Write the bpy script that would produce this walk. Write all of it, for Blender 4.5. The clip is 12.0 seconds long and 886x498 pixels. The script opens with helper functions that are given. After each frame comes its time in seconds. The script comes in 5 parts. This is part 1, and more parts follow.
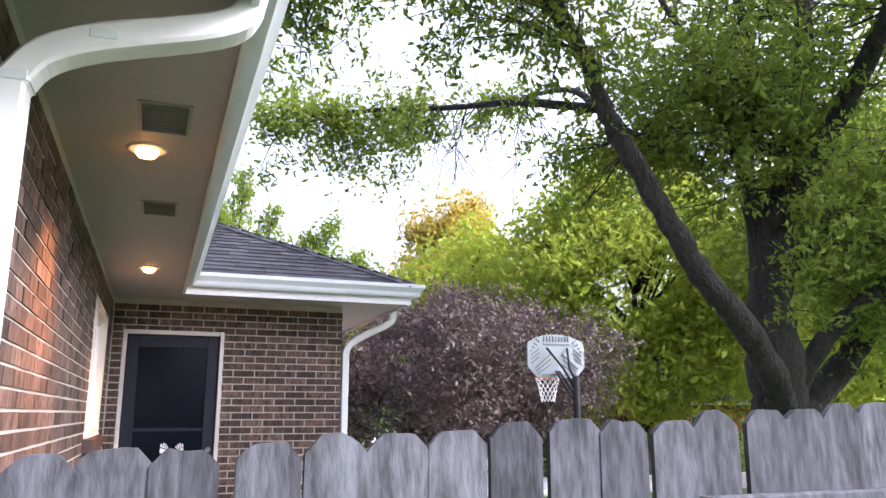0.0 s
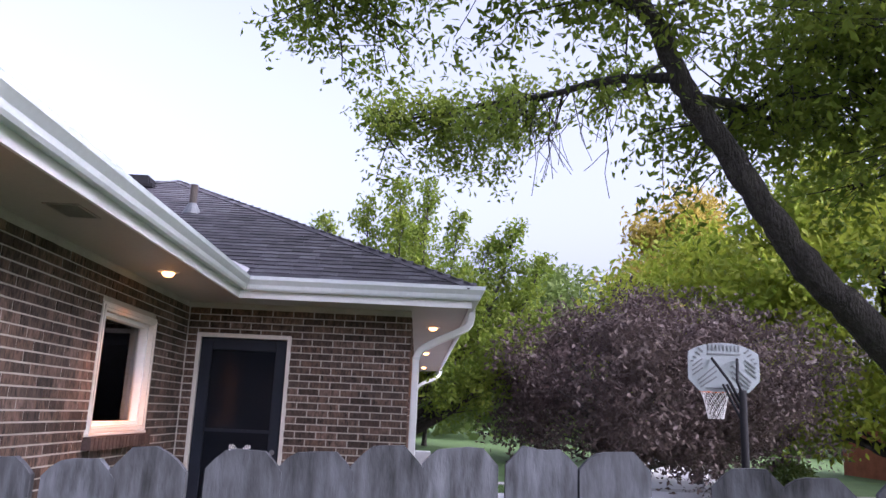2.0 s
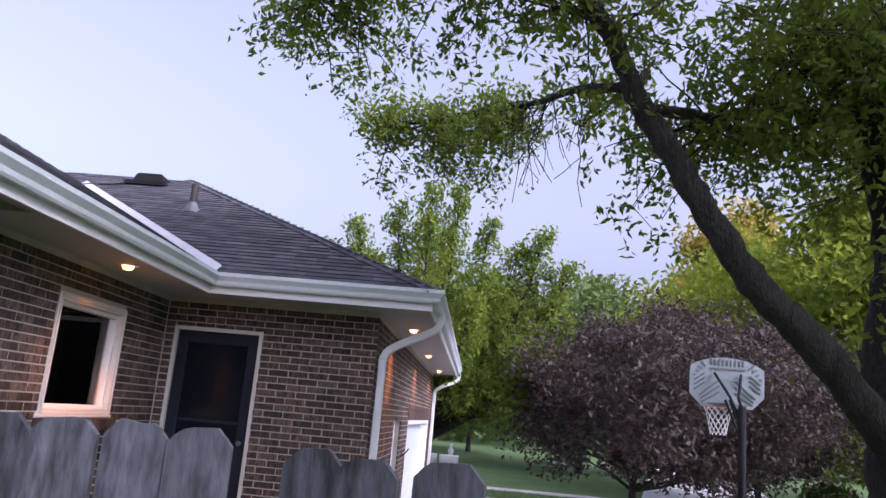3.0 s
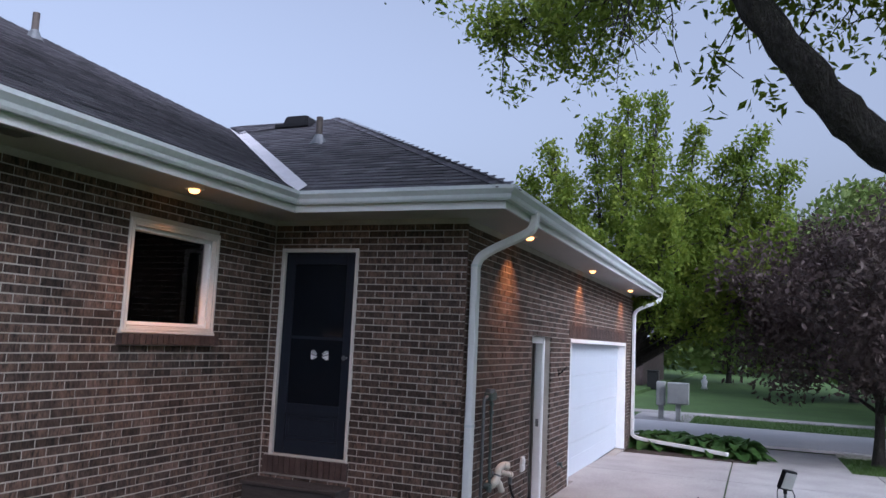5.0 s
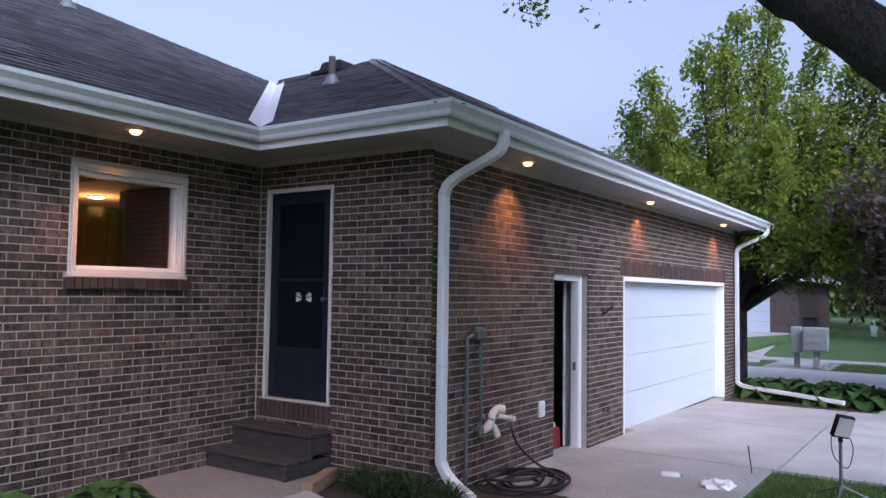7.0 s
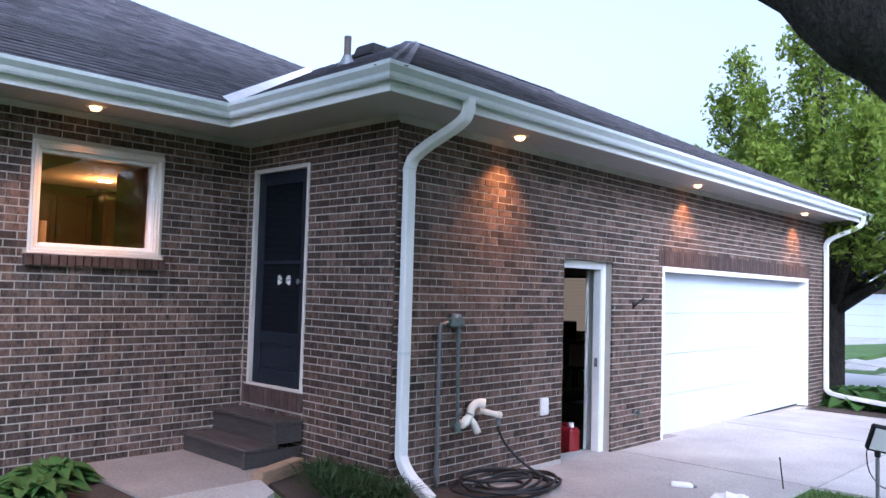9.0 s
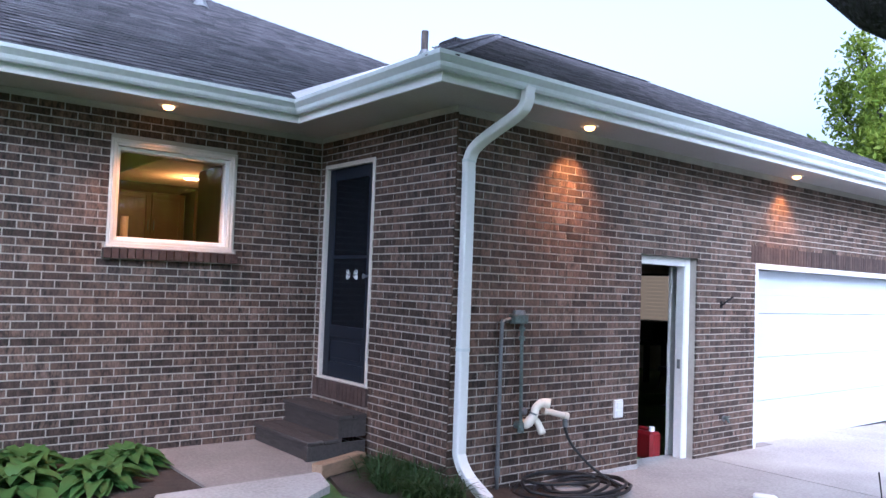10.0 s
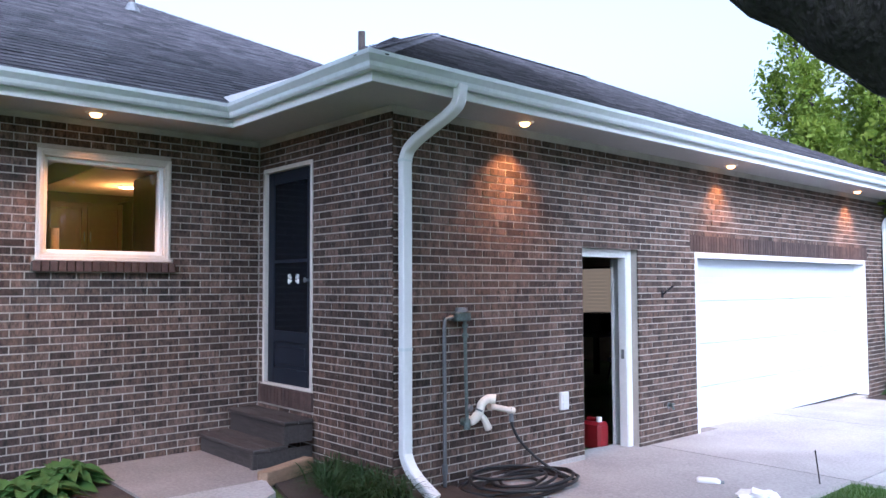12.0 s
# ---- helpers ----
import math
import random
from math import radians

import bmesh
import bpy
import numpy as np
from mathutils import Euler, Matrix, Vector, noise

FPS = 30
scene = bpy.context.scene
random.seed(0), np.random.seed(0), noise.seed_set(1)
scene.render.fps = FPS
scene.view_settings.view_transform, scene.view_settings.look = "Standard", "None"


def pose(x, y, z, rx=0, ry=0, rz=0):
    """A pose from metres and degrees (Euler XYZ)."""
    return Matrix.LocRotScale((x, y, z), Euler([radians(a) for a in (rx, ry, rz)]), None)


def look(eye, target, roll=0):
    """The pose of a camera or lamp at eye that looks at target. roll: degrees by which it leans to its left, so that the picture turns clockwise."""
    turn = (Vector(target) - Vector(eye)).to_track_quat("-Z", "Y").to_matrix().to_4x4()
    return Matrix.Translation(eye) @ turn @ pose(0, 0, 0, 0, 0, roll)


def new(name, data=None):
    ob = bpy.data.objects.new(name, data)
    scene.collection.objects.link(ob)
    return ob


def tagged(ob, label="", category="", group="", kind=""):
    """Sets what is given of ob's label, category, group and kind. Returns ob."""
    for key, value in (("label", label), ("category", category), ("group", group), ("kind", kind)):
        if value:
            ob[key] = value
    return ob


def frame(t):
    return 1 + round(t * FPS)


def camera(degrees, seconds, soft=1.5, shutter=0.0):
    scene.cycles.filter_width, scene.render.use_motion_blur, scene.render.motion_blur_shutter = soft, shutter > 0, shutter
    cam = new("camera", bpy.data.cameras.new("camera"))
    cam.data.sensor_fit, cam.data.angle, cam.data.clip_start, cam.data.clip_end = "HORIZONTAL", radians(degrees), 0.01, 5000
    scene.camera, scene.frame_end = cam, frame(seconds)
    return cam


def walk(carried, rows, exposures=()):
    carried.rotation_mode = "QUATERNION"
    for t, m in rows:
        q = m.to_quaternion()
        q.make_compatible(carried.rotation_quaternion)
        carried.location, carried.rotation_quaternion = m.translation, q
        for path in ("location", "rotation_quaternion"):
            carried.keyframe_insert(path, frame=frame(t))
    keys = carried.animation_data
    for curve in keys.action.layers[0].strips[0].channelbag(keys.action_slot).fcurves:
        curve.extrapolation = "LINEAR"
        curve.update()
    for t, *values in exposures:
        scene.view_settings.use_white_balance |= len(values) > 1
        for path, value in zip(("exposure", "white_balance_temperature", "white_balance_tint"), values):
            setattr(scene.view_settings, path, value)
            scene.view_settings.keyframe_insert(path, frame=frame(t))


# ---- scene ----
cam = camera(60.0, 12.0)
PATH = [
    (0, (-0.002, -0.073, 2.091), (0.673, 1.763, 2.511), -0.0),
    (0.5, (0.46, -0.043, 2.251), (0.935, 1.864, 2.621), 1.8),
    (1, (0.965, 0.097, 2.234), (1.235, 2.042, 2.611), 2.0),
    (1.5, (1.374, 0.114, 2.205), (1.474, 2.072, 2.601), 2.3),
    (2, (1.85, 0.13, 2.18), (1.897, 2.084, 2.602), 2.5),
    (2.5, (2.391, 0.011, 2.192), (2.377, 1.964, 2.624), 3.8),
    (2.7, (2.551, -0.027, 2.201), (2.505, 1.925, 2.634), 4.4),
    (4.3, (3.831, 0.518, 2.054), (3.26, 2.411, 2.357), 5.4),
    (4.5, (4.0, 0.614, 2.042), (3.361, 2.489, 2.316), 4.7),
    (5, (4.309, 0.87, 1.996), (3.556, 2.708, 2.229), 2.7),
    (5.5, (4.656, 1.189, 1.955), (3.793, 2.983, 2.145), 1.5),
    (6, (4.949, 1.533, 1.909), (3.981, 3.277, 2.057), 1.3),
    (6.5, (5.258, 1.908, 1.864), (4.204, 3.603, 1.988), 1.1),
    (7, (5.628, 2.205, 1.843), (4.505, 3.856, 1.955), 0.8),
    (8.8, (6.322, 3.323, 1.729), (4.987, 4.808, 1.839), 1.2),
    (9, (6.363, 3.456, 1.719), (4.988, 4.904, 1.826), 1.6),
    (9.5, (6.449, 3.686, 1.712), (4.974, 5.033, 1.806), 2.1),
    (10, (6.539, 3.858, 1.708), (4.97, 5.095, 1.801), 2.1),
    (10.5, (6.577, 3.906, 1.727), (4.976, 5.101, 1.823), 1.6),
    (11, (6.609, 3.947, 1.747), (5.016, 5.152, 1.846), 1.0),
    (11.5, (6.626, 3.957, 1.714), (5.081, 5.222, 1.822), 0.2),
    (12, (6.619, 3.961, 1.701), (5.125, 5.287, 1.797), -0.2),
]
EXPOSURES = [(0.0, 2.45, 5750, 23), (1.5, 1.9, 5700, 26), (2.5, 1.5, 5500, 32), (4.3, 0.75, 5450, 22), (5.0, 0.7, 5250, 18), (5.5, 0.7, 5150, 17), (6.5, 0.95, 5100, 22), (7.2, 0.9, 5100, 21), (8.8, 1.55, 4900, 17), (9.5, 1.7, 4850, 16), (12.0, 1.75, 4850, 16)]
walk(cam, [(t, look(eye, target, roll)) for t, eye, target, roll in PATH], EXPOSURES)

# ---- sky and sun: hazy evening, veiled sun beyond the shade tree ----
world = bpy.data.worlds.new("evening")
scene.world = world
world.use_nodes = True
wn = world.node_tree.nodes
sky = wn.new("ShaderNodeTexSky")
sky.sky_type = 'NISHITA'
sky.sun_disc = False
sky.sun_elevation = radians(33)
sky.sun_rotation = radians(122)
sky.air_density, sky.dust_density, sky.ozone_density = 1.0, 9.0, 0.4
wn["Background"].inputs[1].default_value = 0.15
haze = wn.new("ShaderNodeHueSaturation")
haze.inputs["Saturation"].default_value = 0.38
world.node_tree.links.new(sky.outputs[0], haze.inputs["Color"])
world.node_tree.links.new(haze.outputs[0], wn["Background"].inputs[0])
sun = new("sun", bpy.data.lights.new("sun", 'SUN'))
sun.data.energy, sun.data.angle, sun.data.color = 0.14, radians(60), (0.98, 0.97, 1.0)
sun.matrix_world = look((math.sin(radians(122)) * 90, math.cos(radians(122)) * 90, math.tan(radians(33)) * 90), (0, 0, 0))


def lamp(name, kind, loc, energy, color, aim=None, size=0.05, cone=100, blend=0.6):
    d = bpy.data.lights.new(name, kind)
    d.energy, d.color = energy, color
    if kind == 'AREA':
        d.size = size
    else:
        d.shadow_soft_size = size
    if kind == 'SPOT':
        d.spot_size, d.spot_blend = radians(cone), blend
    o = new(name, d)
    o.matrix_world = look(loc, aim or (loc[0], loc[1] + 0.001, loc[2] - 1))
    return o


WARM = (1.0, 0.36, 0.085)

# ---- main planes ----
WX, DY, GX, GE = -0.435, 7.725, 1.757, 18.5
SOF = 3.17


def grade(x, y):
    """Height of the ground."""
    a = min(max((y - 6.8) / 2.6, 0), 1) if x > -1 else 0
    b = min(max((y - 14) / 6.0, 0), 1)
    return 0.10 - 0.18 * a - 0.17 * b


# ---- materials ----
def mat(name, color, rough=0.7, metal=0.0, var=0.25, scale=6.0, fine=60.0, bump=0.15, color2=None, stretch=(1, 1, 1), rand=0.0, spec=0.4, deep=0.01):
    m = bpy.data.materials.new(name)
    m.use_nodes = True
    nt = m.node_tree
    n, l = nt.nodes, nt.links
    b = n["Principled BSDF"]
    b.inputs["Roughness"].default_value = rough
    b.inputs["Metallic"].default_value = metal
    b.inputs["Specular IOR Level"].default_value = spec
    tc = n.new("ShaderNodeNewGeometry")
    mp = n.new("ShaderNodeMapping")
    mp.inputs["Scale"].default_value = stretch
    l.new(tc.outputs["Position"], mp.inputs["Vector"])
    n1, n2 = n.new("ShaderNodeTexNoise"), n.new("ShaderNodeTexNoise")
    n1.inputs["Scale"].default_value, n1.inputs["Detail"].default_value = scale, 5
    n2.inputs["Scale"].default_value, n2.inputs["Detail"].default_value = fine, 4
    l.new(mp.outputs[0], n1.inputs["Vector"])
    l.new(mp.outputs[0], n2.inputs["Vector"])
    add = n.new("ShaderNodeMath")
    add.operation = 'ADD'
    l.new(n1.outputs[0], add.inputs[0])
    l.new(n2.outputs[0], add.inputs[1])
    ramp = n.new("ShaderNodeMapRange")
    ramp.inputs[1].default_value, ramp.inputs[2].default_value = 0.7, 1.3
    l.new(add.outputs[0], ramp.inputs[0])
    mix = n.new("ShaderNodeMix")
    mix.data_type = 'RGBA'
    c2 = color2 or tuple(c * (1 - var) for c in color)
    c1 = tuple(min(c * (1 + var * 0.6), 1) for c in color)
    mix.inputs[6].default_value, mix.inputs[7].default_value = (*c1, 1), (*c2, 1)
    l.new(ramp.outputs[0], mix.inputs[0])
    out = mix.outputs[2]
    if rand:
        oi, ge = n.new("ShaderNodeObjectInfo"), n.new("ShaderNodeNewGeometry")
        s = n.new("ShaderNodeMath")
        s.operation = 'ADD'
        l.new(oi.outputs["Random"], s.inputs[0])
        l.new(ge.outputs["Random Per Island"], s.inputs[1])
        fr = n.new("ShaderNodeMath")
        fr.operation = 'FRACT'
        l.new(s.outputs[0], fr.inputs[0])
        mr = n.new("ShaderNodeMapRange")
        mr.inputs[3].default_value, mr.inputs[4].default_value = 1 - rand, 1 + rand
        l.new(fr.outputs[0], mr.inputs[0])
        hs = n.new("ShaderNodeHueSaturation")
        l.new(mr.outputs[0], hs.inputs["Value"])
        sat = n.new("ShaderNodeMapRange")
        sat.inputs[3].default_value, sat.inputs[4].default_value = 1.35, 0.6
        sw = n.new("ShaderNodeMath")
        sw.operation = 'PINGPONG'
        sw.inputs[1].default_value = 0.31
        l.new(fr.outputs[0], sw.inputs[0])
        l.new(sw.outputs[0], sat.inputs[0])
        l.new(sat.outputs[0], hs.inputs["Saturation"])
        l.new(out, hs.inputs["Color"])
        out = hs.outputs[0]
    l.new(out, b.inputs["Base Color"])
    if bump:
        bp = n.new("ShaderNodeBump")
        bp.inputs["Strength"].default_value = bump
        bp.inputs["Distance"].default_value = deep
        l.new(add.outputs[0], bp.inputs["Height"])
        l.new(bp.outputs[0], b.inputs["Normal"])
    return m


def leafmat(name, c1, c2, trans=0.45):
    m = bpy.data.materials.new(name)
    m.use_nodes = True
    nt = m.node_tree
    n, l = nt.nodes, nt.links
    b = n["Principled BSDF"]
    b.inputs["Roughness"].default_value = 0.55
    b.inputs["Specular IOR Level"].default_value = 0.25
    ge = n.new("ShaderNodeNewGeometry")
    tc = n.new("ShaderNodeNewGeometry")
    ns = n.new("ShaderNodeTexNoise")
    ns.inputs["Scale"].default_value = 0.7
    l.new(tc.outputs["Position"], ns.inputs["Vector"])
    av = n.new("ShaderNodeMath")
    av.operation = 'MULTIPLY_ADD'
    av.inputs[1].default_value = 0.5
    l.new(ge.outputs["Random Per Island"], av.inputs[0])
    mr = n.new("ShaderNodeMapRange")
    mr.inputs[1].default_value, mr.inputs[2].default_value, mr.inputs[3].default_value, mr.inputs[4].default_value = 0.3, 0.7, 0, 0.5
    l.new(ns.outputs[0], mr.inputs[0])
    l.new(mr.outputs[0], av.inputs[2])
    mix = n.new("ShaderNodeMix")
    mix.data_type = 'RGBA'
    mix.inputs[6].default_value, mix.inputs[7].default_value = (*c1, 1), (*c2, 1)
    l.new(av.outputs[0], mix.inputs[0])
    l.new(mix.outputs[2], b.inputs["Base Color"])
    tr = n.new("ShaderNodeBsdfTranslucent")
    l.new(mix.outputs[2], tr.inputs[0])
    ms = n.new("ShaderNodeMixShader")
    ms.inputs[0].default_value = trans
    l.new(b.outputs[0], ms.inputs[1])
    l.new(tr.outputs[0], ms.inputs[2])
    l.new(ms.outputs[0], n["Material Output"].inputs[0])
    return m


def glow(name, color, strength):
    m = bpy.data.materials.new(name)
    m.use_nodes = True
    b = m.node_tree.nodes["Principled BSDF"]
    b.inputs["Base Color"].default_value = (*color, 1)
    b.inputs["Emission Color"].default_value = (*color, 1)
    b.inputs["Emission Strength"].default_value = strength
    return m


def glassmat(name, rough=0.0, tint=(1, 1, 1)):
    m = bpy.data.materials.new(name)
    m.use_nodes = True
    nt = m.node_tree
    n, l = nt.nodes, nt.links
    tr, gl, fr, ms = n.new("ShaderNodeBsdfTransparent"), n.new("ShaderNodeBsdfGlossy"), n.new("ShaderNodeFresnel"), n.new("ShaderNodeMixShader")
    tr.inputs[0].default_value = (*tint, 1)
    gl.inputs["Roughness"].default_value = rough
    fr.inputs[0].default_value = 1.6
    l.new(fr.outputs[0], ms.inputs[0])
    l.new(tr.outputs[0], ms.inputs[1])
    l.new(gl.outputs[0], ms.inputs[2])
    l.new(ms.outputs[0], n["Material Output"].inputs[0])
    return m


BRICK = mat("brick_clay", (0.084, 0.060, 0.050), 0.85, var=0.95, scale=22, fine=75, bump=0.6, rand=0.55, stretch=(1, 1, 0.32))
MORTAR = mat("mortar", (0.37, 0.345, 0.31), 0.95, var=0.2, scale=4, fine=120, bump=0.4)
SILLBRICK = mat("sill_brick", (0.055, 0.040, 0.037), 0.85, var=0.4, scale=9, fine=60, bump=0.4, rand=0.3)
WHITE = mat("white_paint", (0.64, 0.66, 0.67), 0.45, var=0.05, scale=2, fine=30, bump=0.03)
TRIM = mat("cream_trim", (0.52, 0.50, 0.47), 0.55, var=0.1, scale=3, fine=40, bump=0.05)
GUTTER = mat("gutter_metal", (0.54, 0.59, 0.61), 0.38, var=0.08, scale=1.5, fine=25, bump=0.03)
SOFFIT = mat("soffit_board", (0.38, 0.365, 0.355), 0.6, var=0.08, scale=2, fine=50, bump=0.05)
VENT = mat("vent_metal", (0.30, 0.29, 0.28), 0.5, var=0.1)
SHINGLE = mat("asphalt_shingle", (0.088, 0.086, 0.098), 0.9, var=0.45, scale=5, fine=170, bump=0.6, rand=0.4)
FLASH = mat("valley_metal", (0.62, 0.60, 0.62), 0.45, metal=0.2, var=0.15, scale=3)
DARKMETAL = mat("dark_metal", (0.016, 0.016, 0.018), 0.7, metal=0.0, var=0.2, spec=0.08)
DOORPAINT = mat("navy_door_paint", (0.011, 0.015, 0.024), 0.5, var=0.2, scale=3, bump=0.03, spec=0.2)
SCREEN = mat("dark_screen", (0.004, 0.005, 0.008), 0.3, var=0.2, scale=3, bump=0.02)
GARAGEDOOR = mat("garage_door_paint", (0.46, 0.505, 0.57), 0.4, var=0.04, scale=1.5, fine=90, bump=0.05)
CONC = mat("concrete", (0.36, 0.35, 0.345), 0.85, var=0.28, scale=1.1, fine=40, bump=0.15, rand=0.06)
CONCDARK = mat("darker_concrete", (0.22, 0.20, 0.19), 0.8, var=0.3, scale=1.5, fine=45, bump=0.15)
CURB = mat("kerb_concrete", (0.36, 0.35, 0.33), 0.9, var=0.2, scale=1.0, fine=30)
# Street colour is raised to carry the sky glow it reflects.
ASPH = mat("sky_paled_street", (0.60, 0.59, 0.60), 0.9, var=0.15, scale=0.4, fine=20)
LAWN = mat("lawn", (0.065, 0.12, 0.03), 0.9, var=0.35, scale=0.6, fine=18, bump=0.8)
SOIL = mat("bed_soil", (0.045, 0.033, 0.026), 0.95, var=0.4, scale=8, fine=60, bump=0.8)
STEPWOOD = mat("dark_step_wood", (0.045, 0.041, 0.040), 0.75, var=0.5, scale=5, fine=40, bump=0.3, stretch=(1.0, 9, 9), rand=0.2)
TIMBER = mat("timber", (0.26, 0.18, 0.12), 0.8, var=0.3, scale=5, fine=40, stretch=(6, 1, 6))
FENCE = mat("weathered_cedar", (0.066, 0.070, 0.079), 0.85, var=0.75, scale=4.5, fine=16, bump=0.6, stretch=(3.0, 3.0, 0.8), rand=0.35, color2=(0.016, 0.017, 0.019))
BARK = mat("bark", (0.042, 0.037, 0.033), 0.95, var=0.6, scale=6, fine=26, bump=1.0, stretch=(2.2, 2.2, 0.7), deep=0.05)
PIPE = mat("galvanised_pipe", (0.16, 0.17, 0.18), 0.5, metal=0.6, var=0.3, scale=12)
RUSTPIPE = mat("weathered_vent_pipe", (0.075, 0.062, 0.055), 0.7, var=0.3, scale=12)
COPPER = mat("green_copper", (0.11, 0.14, 0.135), 0.6, metal=0.4, var=0.5, scale=14)
PVC = mat("white_pvc", (0.66, 0.62, 0.55), 0.4, var=0.08)
RUBBER = mat("black_rubber", (0.012, 0.012, 0.013), 0.5, var=0.2)
RED = mat("red_plastic", (0.16, 0.006, 0.010), 0.4, var=0.1)
BOARD = mat("grey_backboard", (0.20, 0.23, 0.25), 0.5, var=0.1, scale=3)
RIBS = mat("backboard_rib", (0.09, 0.10, 0.11), 0.5, var=0.1)
NET = mat("net_cord", (0.65, 0.65, 0.65), 0.8, var=0.1)
CABINET = mat("stained_cabinet_wood", (0.12, 0.042, 0.014), 0.4, var=0.4, scale=3, fine=25, bump=0.1, stretch=(5, 5, 0.6))
ROOMWALL = mat("room_wall_paint", (0.52, 0.40, 0.26), 0.8, var=0.08)
# Darkened well below cream so the room stays dim behind the glass.
KITCHWALL = mat("dimmed_kitchen_wall", (0.17, 0.09, 0.045), 0.8, var=0.1)
CEIL = mat("ceiling_paint", (0.70, 0.60, 0.45), 0.9, var=0.05)
BLIND = mat("tan_blind", (0.55, 0.42, 0.27), 0.8, var=0.1, fine=20)
GARWALL = mat("garage_board", (0.48, 0.44, 0.39), 0.9, var=0.15)
PLASTICGREY = mat("grey_plastic", (0.36, 0.37, 0.37), 0.55, var=0.1)
CARPAINT = mat("dark_car_paint", (0.015, 0.016, 0.018), 0.3, var=0.1)
FARBRICK = mat("far_brick", (0.085, 0.066, 0.062), 0.9, var=0.3, scale=3, fine=14)
REDBRICK = mat("far_red_brick", (0.28, 0.095, 0.05), 0.9, var=0.3, scale=2, fine=14)
FARROOF = mat("far_roof", (0.10, 0.10, 0.105), 0.9, var=0.2)
GLASS = glassmat("window_glass")
DARKGLASS = mat("dark_glass", (0.006, 0.008, 0.012), 0.12, var=0.1, bump=0, spec=0.15)
LAMPGLOW = glow("lamp_glow", (1.0, 0.40, 0.09), 3.6)
ROOMGLOW = glow("room_lamp_glow", (1.0, 0.72, 0.40), 8.0)
HANDWHITE = mat("white_decal", (0.75, 0.75, 0.75), 0.6, var=0.05)
ASHLEAF = leafmat("ash_leaf", (0.10, 0.17, 0.02), (0.22, 0.27, 0.035), 0.6)
MAPLELEAF = leafmat("yellow_green_leaf", (0.17, 0.26, 0.02), (0.34, 0.36, 0.04), 0.55)
# Gold of the low sun shining through, put into the leaf colour.
SUNGOLDLEAF = leafmat("sun_gold_leaf", (0.32, 0.24, 0.03), (0.42, 0.34, 0.08))
PLUMLEAF = leafmat("plum_leaf", (0.048, 0.032, 0.033), (0.085, 0.066, 0.056), 0.35)
WOODLEAF = leafmat("wood_leaf", (0.09, 0.15, 0.035), (0.17, 0.22, 0.06), 0.5)
HOSTALEAF = leafmat("hosta_leaf", (0.04, 0.10, 0.025), (0.08, 0.16, 0.04), 0.3)
LILYLEAF = leafmat("lily_leaf", (0.02, 0.045, 0.014), (0.04, 0.07, 0.022), 0.25)
GRASSLEAF = leafmat("grass_blade", (0.06, 0.12, 0.025), (0.10, 0.16, 0.04), 0.4)


# ---- mesh helpers ----
def mesh_ob(name, verts, faces, material, parent=None, label="", smooth=False):
    me = bpy.data.meshes.new(name)
    me.from_pydata([tuple(v) for v in verts], [], faces)
    me.materials.append(material)
    if smooth:
        me.polygons.foreach_set("use_smooth", [True] * len(me.polygons))
    me.update()
    ob = new(name, me)
    if parent:
        ob.parent = parent
    if label:
        ob["label"] = label
    return ob


def part(name, bm, material, parent=None, label="", smooth=False):
    bmesh.ops.recalc_face_normals(bm, faces=bm.faces)
    me = bpy.data.meshes.new(name)
    bm.to_mesh(me)
    bm.free()
    me.materials.append(material)
    if smooth:
        me.polygons.foreach_set("use_smooth", [True] * len(me.polygons))
    ob = new(name, me)
    if parent:
        ob.parent = parent
    if label:
        ob["label"] = label
    return ob


def boxes(*list_, bevel=0.0):
    """A bmesh of boxes, each (x0, y0, z0, x1, y1, z1)."""
    bm = bmesh.new()
    for x0, y0, z0, x1, y1, z1 in list_:
        v = [bm.verts.new(p) for p in ((x0, y0, z0), (x1, y0, z0), (x1, y1, z0), (x0, y1, z0), (x0, y0, z1), (x1, y0, z1), (x1, y1, z1), (x0, y1, z1))]
        for f in ((0, 3, 2, 1), (4, 5, 6, 7), (0, 1, 5, 4), (1, 2, 6, 5), (2, 3, 7, 6), (3, 0, 4, 7)):
            bm.faces.new([v[i] for i in f])
    if bevel:
        bmesh.ops.bevel(bm, geom=list(bm.edges), offset=bevel, segments=1, affect='EDGES')
    return bm


def box(name, b, material, parent=None, label="", bevel=0.004):
    return part(name, boxes(b, bevel=bevel), material, parent, label)


def thing(name, loc, label, category, group="", kind=""):
    e = new(name)
    e.location = loc
    e.empty_display_size = 0.1
    return tagged(e, label, category, group, kind)


